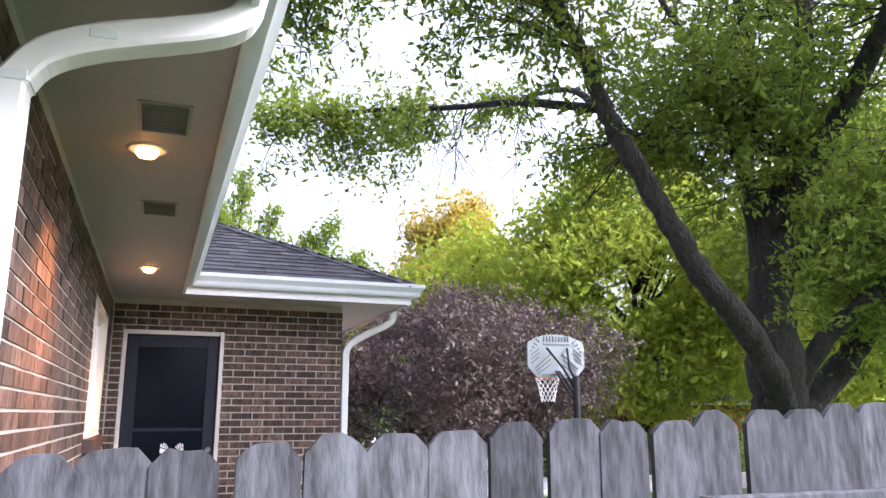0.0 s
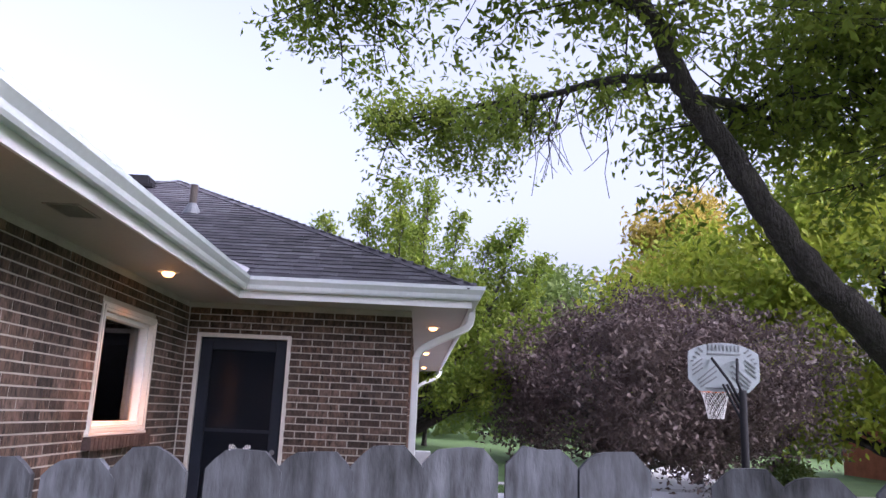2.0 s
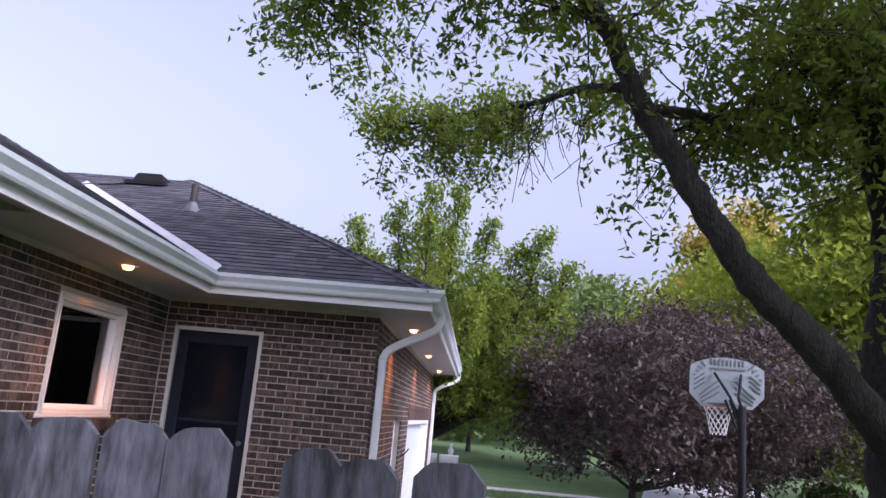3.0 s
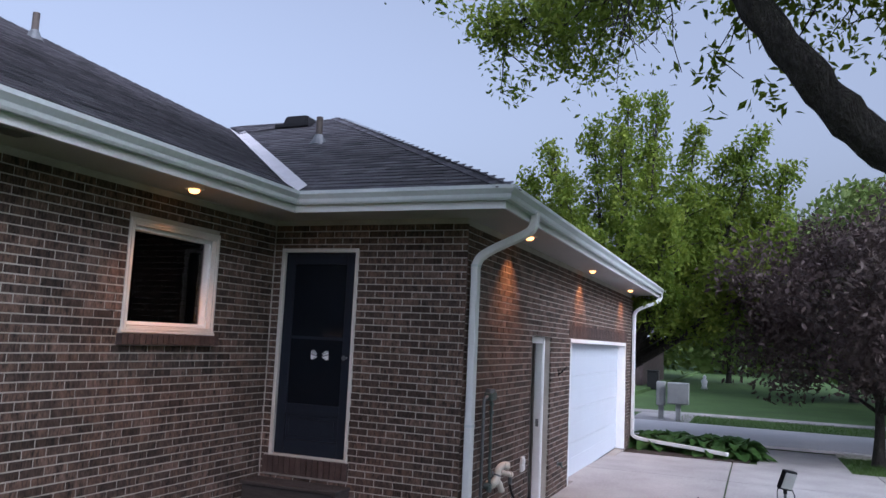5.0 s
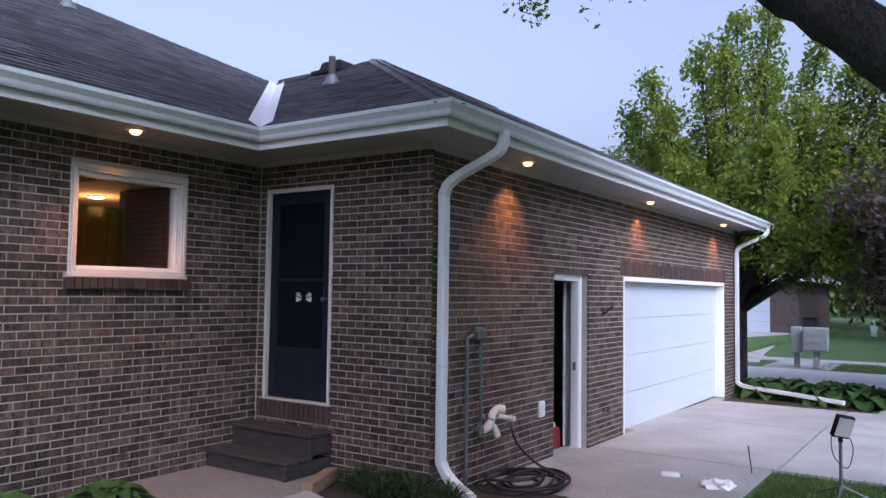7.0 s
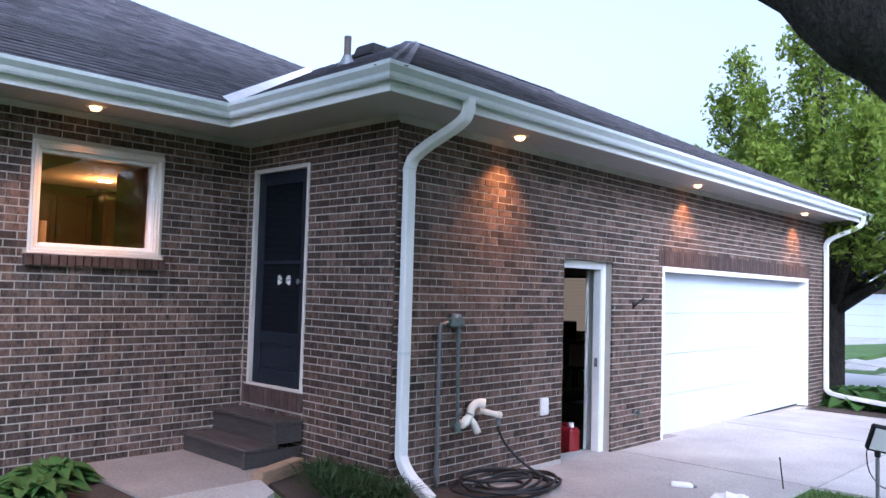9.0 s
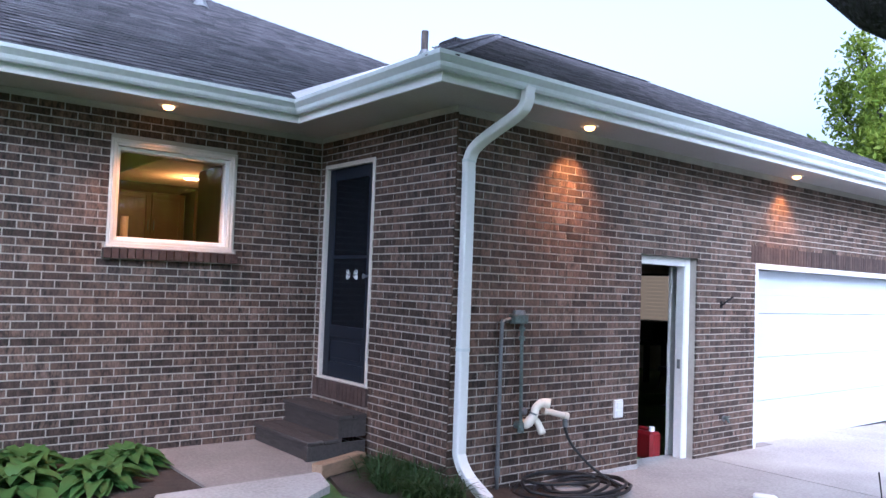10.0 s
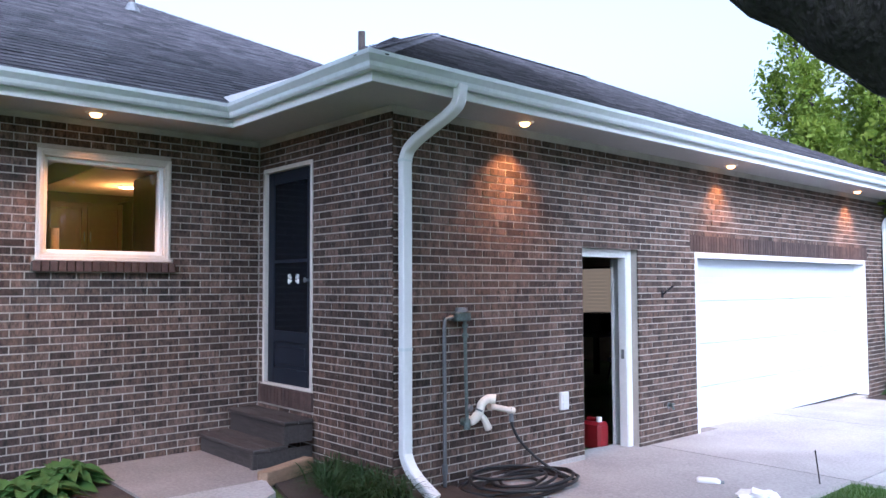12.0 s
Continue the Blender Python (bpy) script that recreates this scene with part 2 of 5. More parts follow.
def tube(bm, pts, radii, sides=10, cap=True, squash=None):
    """Skin a polyline with rings; squash=(a, b) gives an oval section."""
    pts = [Vector(p) for p in pts]
    rings = []
    ref = Vector((0, 0, 1))
    if abs((pts[-1] - pts[0]).normalized().z) > 0.9:
        ref = Vector((0, 1, 0))
    for i, p in enumerate(pts):
        d = (pts[min(i + 1, len(pts) - 1)] - pts[max(i - 1, 0)]).normalized()
        u = d.cross(ref)
        if u.length < 1e-3:
            u = d.cross(Vector((1, 0, 0)))
        u.normalize()
        w = d.cross(u)
        r = radii[i] if isinstance(radii, (list, tuple)) else radii
        a, b = squash or (1, 1)
        rings.append([bm.verts.new(p + u * (math.cos(k * math.tau / sides) * r * a) + w * (math.sin(k * math.tau / sides) * r * b)) for k in range(sides)])
    for A, B in zip(rings, rings[1:]):
        for k in range(sides):
            bm.faces.new((A[k], A[(k + 1) % sides], B[(k + 1) % sides], B[k]))
    if cap:
        bm.faces.new(rings[0][::-1])
        bm.faces.new(rings[-1])
    return bm


def curve(pts, n=6):
    """Catmull-Rom through the points."""
    P = [Vector(p) for p in pts]
    P = [P[0] * 2 - P[1]] + P + [P[-1] * 2 - P[-2]]
    out = []
    for i in range(1, len(P) - 2):
        a, b, c, d = P[i - 1:i + 3]
        for k in range(n):
            t = k / n
            out.append(0.5 * (2 * b + (c - a) * t + (2 * a - 5 * b + 4 * c - d) * t * t + (3 * b - a - 3 * c + d) * t ** 3))
    return out + [P[-2]]


def extrude(poly, depth, axis='y'):
    """A prism: poly of (a, b), pushed along the axis by depth from 0."""
    bm = bmesh.new()
    put = {'y': lambda a, b, d: (a, d, b), 'x': lambda a, b, d: (d, a, b), 'z': lambda a, b, d: (a, b, d)}[axis]
    A = [bm.verts.new(put(a, b, 0)) for a, b in poly]
    B = [bm.verts.new(put(a, b, depth)) for a, b in poly]
    n = len(poly)
    bm.faces.new(A)
    bm.faces.new(B[::-1])
    for i in range(n):
        bm.faces.new((A[i], B[i], B[(i + 1) % n], A[(i + 1) % n]))
    return bm


CUBE = np.array([(-.5, -.5, -.5), (.5, -.5, -.5), (.5, .5, -.5), (-.5, .5, -.5), (-.5, -.5, .5), (.5, -.5, .5), (.5, .5, .5), (-.5, .5, .5)])
CUBEF = np.array([(0, 3, 2, 1), (4, 5, 6, 7), (0, 1, 5, 4), (1, 2, 6, 5), (2, 3, 7, 6), (3, 0, 4, 7)])


def emit(name, rest_name, mats, material, parent, keep=300):
    """Boxes from unit-cube matrices: the first ones are parts of their own on one mesh, the rest one joined part."""
    unit = bpy.data.meshes.new(name)
    unit.from_pydata(CUBE.tolist(), [], CUBEF.tolist())
    unit.materials.append(material)
    for m in mats[:keep]:
        o = new(name, unit)
        o.parent = parent
        o.matrix_basis = m
    rest = mats[keep:]
    if rest:
        V = np.concatenate([CUBE @ np.array(m.to_3x3()).T + np.array(m.translation) for m in rest])
        F = (CUBEF[None] + 8 * np.arange(len(rest))[:, None, None]).reshape(-1, 4)
        o = mesh_ob(rest_name, V.tolist(), F.tolist(), material, parent)
        tagged(o, kind="stuff")


def leaves(name, centers, size, material, parent=None, droop=0.3, aspect=0.45, rng=None, jitter=0.4, flat=None):
    """Many folded diamond leaves at the given centers."""
    rng = rng or np.random.default_rng(3)
    C = np.asarray(centers, dtype=float)
    n = len(C)
    d = rng.normal(size=(n, 3))
    d[:, 2] -= droop
    d /= np.linalg.norm(d, axis=1)[:, None]
    u = np.cross(d, rng.normal(size=(n, 3)))
    u /= np.linalg.norm(u, axis=1)[:, None]
    w = np.cross(d, u)
    s = size * (1 + jitter * rng.uniform(-1, 1, n))[:, None]
    a, b = C - d * s * 0.5, C + d * s * 0.5
    m = C - d * s * 0.05
    l_, r_ = m + u * s * aspect * 0.5 + w * s * 0.08, m - u * s * aspect * 0.5 + w * s * 0.08
    V = np.stack([a, l_, b, r_], axis=1).reshape(-1, 3)
    F = np.stack([np.array([0, 1, 2]), np.array([0, 2, 3])])[None] + 4 * np.arange(n)[:, None, None]
    me = bpy.data.meshes.new(name)
    me.vertices.add(len(V))
    me.vertices.foreach_set("co", V.ravel())
    F = F.reshape(-1, 3)
    me.loops.add(F.size)
    me.loops.foreach_set("vertex_index", F.ravel())
    me.polygons.add(len(F))
    me.polygons.foreach_set("loop_start", np.arange(0, F.size, 3))
    me.polygons.foreach_set("loop_total", np.full(len(F), 3))
    me.update(calc_edges=True)
    me.materials.append(material)
    ob = new(name, me)
    if parent:
        ob.parent = parent
    return ob


# ---- ground ----
def sheet(name, xs, ys, material, lift=0.0, parent=None):
    V = [(x, y, grade(x, y) + lift) for y in ys for x in xs]
    n = len(xs)
    F = [(j * n + i, j * n + i + 1, (j + 1) * n + i + 1, (j + 1) * n + i) for j in range(len(ys) - 1) for i in range(n - 1)]
    return mesh_ob(name, V, F, material, parent)


steps_ = [-400, -150, -60, -30, -15, -8, -4, -2, -1.01, -0.99, 0, 1, 2, 3, 4, 5, 6, 7, 8, 9, 10, 12, 15, 20, 30, 60, 150, 400]
ystep = [-400, -100, -30, -10, -4, 0, 3, 6, 6.8, 7.5, 8, 8.7, 9.4, 10, 11, 12, 13, 14, 15, 16, 17, 18, 19, 20, 22, 25, 30, 50, 100, 200, 500]
tagged(sheet("ground", steps_, ystep, LAWN), "mown green lawn sloping gently to the street", "ground", kind="structure")


def slab(name, poly, z0, z1, material, parent=None, label=""):
    bm = extrude(poly, 1.0, 'z')
    for v in bm.verts:
        v.co.z = (z1 if v.co.z > 0.5 else z0) + (grade(v.co.x, v.co.y))
    return part(name, bm, material, parent, label)


def rect(x0, y0, x1, y1):
    return [(x0, y0), (x1, y0), (x1, y1), (x0, y1)]


drive = thing("driveway", (0, 0, 0), "pale concrete driveway in large joined slabs", "driveway", kind="structure")
JG = 0.012
for x0, y0, x1, y1 in ((GX - 0.3, 8.75, 3.85, 11.3), (GX - 0.3, 11.3, 3.9, 14.4), (GX - 0.3, 14.4, 3.9, 17.45), (3.9, 11.3, 6.4, 14.4), (3.9, 14.4, 6.4, 17.45), (4.15, 17.45, 6.4, 20.6), (6.4, 11.3, 9.0, 14.4), (6.4, 14.4, 9.0, 17.45), (6.4, 17.45, 9.0, 20.6)):
    if y0 > 17:
        continue
    slab("slab", rect(x0 + JG, y0 + JG, x1 - JG, y1 - JG), -0.1, 0.03, CONC, drive)
slab("slab", [(4.35, 17.46), (6.0, 17.46), (6.0, 20.9), (4.35, 20.9)], -0.1, 0.03, CONC, drive)
road = thing("street", (0, 0, 0), "concrete residential street, paled by sky glow in its colour", "road", kind="structure")
slab("street_surface", rect(-80, 20.9, 120, 25.2), -0.05, 0.012, ASPH, road)
slab("side_street", [(8.0, 25.21), (13.5, 25.21), (23.5, 63), (28, 80), (21, 80), (16.5, 61)], -0.05, 0.016, ASPH, road)
for y0, y1 in ((20.72, 20.9), (25.2, 25.38)):
    for i in range(28):
        x0 = -60 + i * 3.0
        if not (4.3 < x0 + 1.5 < 6.1 and y0 < 21) and not (7 < x0 + 1.5 < 14 and y0 > 25):
            slab("kerb", rect(x0 + 0.006, y0, x0 + 2.994, y1), -0.05, 0.09, CURB, road)
side = thing("pavement", (0, 0, 0), "narrow pale concrete pavement across the street", "pavement", kind="structure")
for i in range(36):
    x0 = -30 + i * 1.5
    slab("slab", rect(x0 + 0.008, 29.4, x0 + 1.492, 30.5), -0.05, 0.03, CONC, side)
slab("mailbox_pad", rect(0.6, 25.4, 2.4, 29.35), -0.05, 0.028, CONC, side)
slab("neighbour_drive", [(-7.0, 25.4), (0.2, 28.0), (-0.6, 33), (-2.0, 46), (-9.5, 46)], -0.05, 0.022, CONC, side)

# entry pad and path
pad = thing("entry_pad", (0, 0, 0), "grey concrete entry pad with lighter path slab", "path", kind="structure")
part("slab", extrude([(WX, 6.1), (1.0, 6.1), (0.98, 7.1), (0.62, 7.725), (WX, 7.725)], 0.2, 'z'), CONCDARK, pad).location.z = -0.05
part("path_slab", extrude([(1.012, 5.72), (2.0, 5.2), (2.2, 5.75), (1.4, 6.9), (1.0, 7.03)], 0.2, 'z'), CONC, pad).location.z = -0.045
part("timber_edging", boxes((0.0, 0.0, 0.0, 0.62, 0.11, 0.12), bevel=0.008), TIMBER, pad, "pale edging timber").matrix_basis = pose(1.06, 7.02, 0.1, 0, 0, 112)
bed = thing("planting_bed", (0, 0, 0), "dark soil planting beds beside the walls", "soil", kind="structure")
for poly in ([(WX, 3.0), (0.6, 3.2), (1.0, 5.6), (0.95, 6.09), (WX, 6.09)], [(0.75, 7.2), (1.5, 6.95), (2.5, 7.3), (2.6, 8.7), (GX - 0.1, 8.7), (GX - 0.1, DY - 0.1), (0.75, 7.7)], [(GX - 0.2, 17.5), (4.2, 17.5), (4.25, 19.2), (1.0, 19.6), (1.0, 18.4), (GX - 0.2, 18.4)]):
    slab("soil", poly, -0.1, 0.035, SOIL, bed)

# ---- brick walls ----
def wall(name, axis, face, inward, a0, a1, z0, z1, openings, thick, label, material=None):
    """A wall whose outer face lies at face on x or y; openings: (a0, a1, z0, z1) go through it."""
    cuts = sorted({a0, a1, *[o[0] for o in openings], *[o[1] for o in openings]})
    list_ = []
    for p, q in zip(cuts, cuts[1:]):
        spans = [(z0, z1)]
        for o in openings:
            if o[0] <= p and q <= o[1]:
                spans = [s for lo, hi in spans for s in ((lo, min(hi, o[2])), (max(lo, o[3]), hi)) if s[1] > s[0] + 1e-6]
        for lo, hi in spans:
            f0, f1 = sorted((face, face + inward * thick))
            list_.append((f0, p, lo, f1, q, hi) if axis == 'x' else (p, f0, lo, q, f1, hi))
    return tagged(part(name, boxes(*list_), material or MORTAR), label, "wall", kind="structure")


CH, BL, JT = 0.0677, 0.203, 0.011


def lay_bricks(w, axis, face, outward, a0, a1, z0, z1, openings, spot, rng):
    mats = []
    rows = int((z1 - z0) / CH)
    for i in range(rows):
        z = z0 + i * CH
        zm = z + CH / 2
        spans = [(a0, a1)]
        for o in openings:
            if o[2] - 0.01 < zm < o[3] + 0.01:
                spans = [s for lo, hi in spans for s in ((lo, min(hi, o[0])), (max(lo, o[1]), hi)) if s[1] > s[0] + 0.02]
        for lo, hi in spans:
            k = math.floor((lo - a0) / BL) - 1
            while True:
                p = a0 + k * BL + (BL / 2 if i % 2 else 0)
                q = p + BL - JT
                k += 1
                if p > hi:
                    break
                p, q = max(p, lo), min(q, hi)
                if q - p < 0.03:
                    continue
                d = 0.02 + rng.uniform(-0.002, 0.003)
                c = face + outward * (d / 2 - 0.02)
                h = CH - JT + rng.uniform(-0.0015, 0.0015)
                m = Matrix.LocRotScale((c, (p + q) / 2, zm) if axis == 'x' else ((p + q) / 2, c, zm), None, (d, q - p, h) if axis == 'x' else (q - p, d, h))
                mats.append((math.hypot((p + q) / 2 - spot[0], zm - spot[1]), m))
    mats.sort(key=lambda e: e[0])
    emit("brick", "brickwork", [m for _, m in mats], BRICK, w)


WIN = (5.66, 6.81, 1.93, 2.877)
DOOR = (-0.33, 0.585, 0.74, 2.87)
SDOOR = (10.16, 11.13, -0.1, 2.09)
GDOOR = (12.3, 17.6, -0.12, 2.09)
rb = random.Random(5)
wall_w = wall("wall_west", 'x', WX - 0.004, -1, -6.0, DY + 0.25, -0.4, SOF, [WIN], 0.25, "dark brown brick house wall with pale mortar joints")
wall_d = wall("wall_entry", 'y', DY + 0.004, 1, WX - 0.004, GX - 0.254, -0.4, SOF, [DOOR], 0.25, "dark brown brick wall round the entry door")
wall_g = wall("wall_garage", 'x', GX - 0.004, -1, DY + 0.004, GE, -0.6, SOF, [SDOOR, GDOOR], 0.25, "dark brown brick garage wall with pale mortar joints")

tagged(box("footing", (GX - 0.02, 8.25, -0.35, GX + 0.012, SDOOR[0] - 0.004, 0.015), CONC, bevel=0.006), "rough concrete footing strip under the garage brick", "footing", kind="structure")

# rowlock sills and soldier course
def soldier(name, axis, face, out, a0, a1, z0, z1, w, proud, group_parent):
    n = max(1, round((a1 - a0) / 0.068))
    s = (a1 - a0) / n
    for i in range(n):
        a = a0 + (i + 0.5) * s
        d = proud + 0.02
        c = face + out * (proud - d / 2)
        m = Matrix.LocRotScale((c, a, (z0 + z1) / 2) if axis == 'x' else (a, c, (z0 + z1) / 2), None, (d, s - 0.011, z1 - z0 - 0.008) if axis == 'x' else (s - 0.011, d, z1 - z0 - 0.008))
        o = new(name, SOLD)
        o.parent = group_parent
        o.matrix_basis = m


SOLD = bpy.data.meshes.new("soldier_brick")
SOLD.from_pydata(CUBE.tolist(), [], CUBEF.tolist())
SOLD.materials.append(SILLBRICK)
soldier("soldier_brick", 'x', GX, 1, GDOOR[0] - 0.1, GDOOR[1] + 0.1, 2.095, 2.30, 0, 0.006, wall_g)
soldier("sill_brick", 'x', WX, 1, WIN[0] - 0.03, WIN[1] + 0.03, WIN[2] - 0.10, WIN[2] - 0.004, 0, 0.06, wall_w)
soldier("sill_brick", 'y', DY, -1, DOOR[0] - 0.06, DOOR[1] + 0.02, 0.56, DOOR[2] - 0.005, 0, 0.025, wall_d)

# rest of the house shell, out of sight
shell = thing("house_shell", (0, 0, 0), "plain brick walls closing the house behind", "wall", kind="structure")
box("wall_panel", (-11.0, -6.25, -0.4, WX - 0.004, -6.0, SOF), FARBRICK, shell, bevel=0)
box("wall_panel", (-11.25, -6.25, -0.4, -11.0, GE, SOF), FARBRICK, shell, bevel=0)
box("wall_panel", (-11.0, GE, -0.6, GX - 0.004, GE + 0.25, SOF), FARBRICK, shell, bevel=0)


# ---- roof ----
EZ = 3.33          # roof edge height
PITCH = 0.495


def roof_face(name, o, u, up, length, left, right, vmax, spot_keep, parent, rng):
    """A plane of shingles. o: start of the eave, u: along it, up: horizontal way up the slope; left(v), right(v): ends of a row v metres up the plan."""
    u, up = Vector(u), Vector(up)
    sl = Vector((up.x, up.y, PITCH)).normalized()
    nrm = u.cross(sl)
    if nrm.z < 0:
        nrm = -nrm
    k = math.hypot(1, PITCH)
    pts = [(left(0), 0), (right(0), 0), (right(vmax), vmax), (left(vmax), vmax)]
    top = [Vector(o) + u * a + up * v + Vector((0, 0, PITCH * v)) for a, v in pts]
    n = len(top)
    V = top + [p - nrm * 0.06 for p in top]
    F = [(0, 1, 2, 3), (7, 6, 5, 4), (0, 4, 5, 1), (1, 5, 6, 2), (2, 6, 7, 3), (3, 7, 4, 0)]
    mesh_ob(name, V, F, SHINGLE, parent)
    mats, v, row = [], 0.0, 0
    rot = Matrix((u, sl, nrm)).transposed().to_4x4()
    rot2 = rot @ Matrix.Rotation(-0.085, 4, 'X')
    ex = 0.135 / k
    while v < vmax - 0.02:
        a, e = left(v), right(v)
        x = a - rng.uniform(0, 0.25)
        while x < e:
            w = rng.choice((0.16, 0.22, 0.28, 0.34))
            p, q = max(x, a), min(x + w, e)
            x += w
            if q - p < 0.03:
                continue
            c = Vector(o) + u * ((p + q) / 2) + up * (v + ex / 2) + Vector((0, 0, PITCH * (v + ex / 2))) + nrm * (0.006 + rng.uniform(0, 0.004))
            mats.append(Matrix.Translation(c) @ rot2 @ Matrix.Diagonal((q - p - 0.006, 0.152, 0.010, 1)))
        v += ex
        row += 1
    emit("shingle", "shingles", mats, SHINGLE, parent, spot_keep)


roof_g = thing("roof_garage", (0, 0, 0), "dark grey asphalt shingle hip roof over the garage", "roof", kind="structure")
roof_m = thing("roof_main", (0, 0, 0), "dark grey asphalt shingle main roof", "roof", kind="structure")
rr = random.Random(8)
GXO, GYO, MXO = 2.35, 7.09, 0.22     # eave lines
GH = 4.23
FAR = 19.15
# front hip face of the garage: up +y
roof_face("roof_deck", (MXO, GYO, EZ), (1, 0, 0), (0, 1, 0), 0, lambda v: -v, lambda v: GXO - MXO - v, GH, 300, roof_g, rr)
# east face of the garage: up -x
roof_face("roof_deck", (GXO, GYO, EZ), (0, 1, 0), (-1, 0, 0), 0, lambda v: v, lambda v: FAR - GYO - v, GH, 0, roof_g, rr)
# main east face: up -x, hip falls off past the valley
VAL = 3.42
ML = GYO + 6.0


def main_right(v):
    return (ML + v) if v < VAL else (ML + VAL - (v - VAL))


roof_face("roof_deck", (MXO, -6.0, EZ), (0, 1, 0), (-1, 0, 0), 0, lambda v: 0.0, main_right, VAL, 300, roof_m, rr)
roof_face("roof_deck", (MXO - VAL, -6.0, EZ + PITCH * VAL), (0, 1, 0), (-1, 0, 0), 0, lambda v: 0.0, lambda v: ML + VAL - v, 3.6, 0, roof_m, rr)
# hidden far sides
mesh_ob("roof_back", [(MXO - VAL - 3.6, -6, EZ + PITCH * (VAL + 3.6)), (MXO - VAL - 3.6, GYO + VAL - 3.6, EZ + PITCH * (VAL + 3.6)), (-11.4, GYO + VAL, EZ + 0.4), (-11.4, -6, EZ + 0.4)], [(0, 1, 2, 3)], SHINGLE, roof_m)
mesh_ob("roof_back", [(MXO - VAL - 3.6, GYO + VAL - 3.6, EZ + PITCH * (VAL + 3.6)), (MXO - VAL, GYO + VAL, EZ + PITCH * VAL), (-11.4, GYO + VAL + 3, EZ)], [(0, 1, 2)], SHINGLE, roof_m)
PKX, PKY, PKZ = GXO - GH, GYO + GH, EZ + PITCH * GH
mesh_ob("roof_back", [(PKX, PKY, PKZ), (PKX, FAR - GH, PKZ), (PKX - GH, FAR, EZ), (PKX - GH, GYO, EZ)], [(0, 1, 2, 3)], SHINGLE, roof_g)
mesh_ob("roof_back", [(PKX, FAR - GH, PKZ), (GXO, FAR, EZ), (PKX - GH, FAR, EZ)], [(0, 1, 2)], SHINGLE, roof_g)


def capline(parent, a, b, w=0.13):
    """Overlapping cap shingles along a hip or ridge."""
    a, b = Vector(a), Vector(b)
    d = (b - a)
    n = int(d.length / 0.16)
    q = d.normalized().to_track_quat('X', 'Z').to_matrix().to_4x4()
    mats = []
    for i in range(n):
        for s in (-1, 1):
            mats.append(Matrix.Translation(a + d * ((i + 0.5) / n) + Vector((0, 0, 0.022))) @ q @ Matrix.Rotation(s * 0.3, 4, 'X') @ Matrix.Translation((0, -s * w / 2, 0)) @ Matrix.Rotation(-0.05, 4, 'Y') @ Matrix.Diagonal((0.19, w, 0.008, 1)))
    emit("cap_shingle", "cap_shingles", mats, SHINGLE, parent, 60)


capline(roof_g, (GXO, GYO, EZ), (PKX, PKY, PKZ))
capline(roof_g, (PKX, PKY, PKZ), (PKX, FAR - GH, PKZ))
capline(roof_g, (MXO - VAL, GYO + VAL, EZ + PITCH * VAL), (PKX, PKY, PKZ))
capline(roof_g, (GXO, FAR, EZ), (PKX, FAR - GH, PKZ))
capline(roof_m, (MXO - VAL, GYO + VAL, EZ + PITCH * VAL), (MXO - VAL - 3.6, GYO + VAL - 3.6, EZ + PITCH * (VAL + 3.6)))
# valley metal
bm = bmesh.new()
va, vb = Vector((MXO, GYO, EZ + 0.022)), Vector((MXO - VAL, GYO + VAL, EZ + PITCH * VAL + 0.022))
vs = [bm.verts.new(p) for p in (va + Vector((-0.16, 0, 0.09)), va, va + Vector((0, 0.16, 0.09)), vb + Vector((0, 0.16, 0.09)), vb, vb + Vector((-0.16, 0, 0.09)))]
bm.faces.new((vs[0], vs[1], vs[4], vs[5]))
bm.faces.new((vs[1], vs[2], vs[3], vs[4]))
part("valley_flashing", bm, FLASH, roof_m, "bright metal valley strip")


# roof pipes and vent
def roof_pipe(x, y, z, h, r, material):
    t = thing("roof_pipe", (x, y, z), "grey metal plumbing vent pipe on the shingle roof", "pipe", "roof pipes")
    part("pipe", tube(bmesh.new(), [(0, 0, -0.12), (0, 0, h)], r, 14), material, t)
    part("flashing_boot", tube(bmesh.new(), [(0, 0, -0.06), (0, 0, 0.03), (0, 0, 0.09)], [0.13, 0.08, r + 0.006], 14), PIPE, t)


roof_pipe(-1.06, 9.44, EZ + PITCH * (9.44 - GYO) + 0.03, 0.33, 0.045, RUSTPIPE)
roof_pipe(-4.58, 7.87, EZ + PITCH * (MXO + 4.58) + 0.03, 0.33, 0.045, RUSTPIPE)
t = thing("roof_vent", (-2.34, 10.95, EZ + PITCH * (10.95 - GYO) + 0.05), "low dark box roof vent near the ridge", "roof vent")
bm = boxes((-0.24, -0.2, -0.1, 0.24, 0.2, 0.07))
for v in bm.verts:
    if v.co.z > 0.05:
        v.co.x *= 0.8
        v.co.y *= 0.8
bmesh.ops.bevel(bm, geom=list(bm.edges), offset=0.02, segments=2, affect='EDGES')
part("hood", bm, DARKMETAL, t)
part("base_flange", boxes((-0.3, -0.28, -0.14, 0.3, 0.28, -0.09)), DARKMETAL, t)

# ---- eaves: soffit, fascia, gutters ----
FX, FY, FGX = 0.16, 7.145, 2.29
sof = [(WX - 0.2, -6.0), (FX, -6.0), (FX, FY), (FGX, FY), (FGX, FAR - 0.05), (GX - 0.2, FAR - 0.05), (GX - 0.2, DY + 0.2), (WX - 0.2, DY + 0.2)]
o = part("ceiling_soffit", extrude(sof, 0.03, 'z'), SOFFIT)
o.location.z = SOF
tagged(o, "smooth grey painted soffit under the eaves", "soffit", kind="structure")


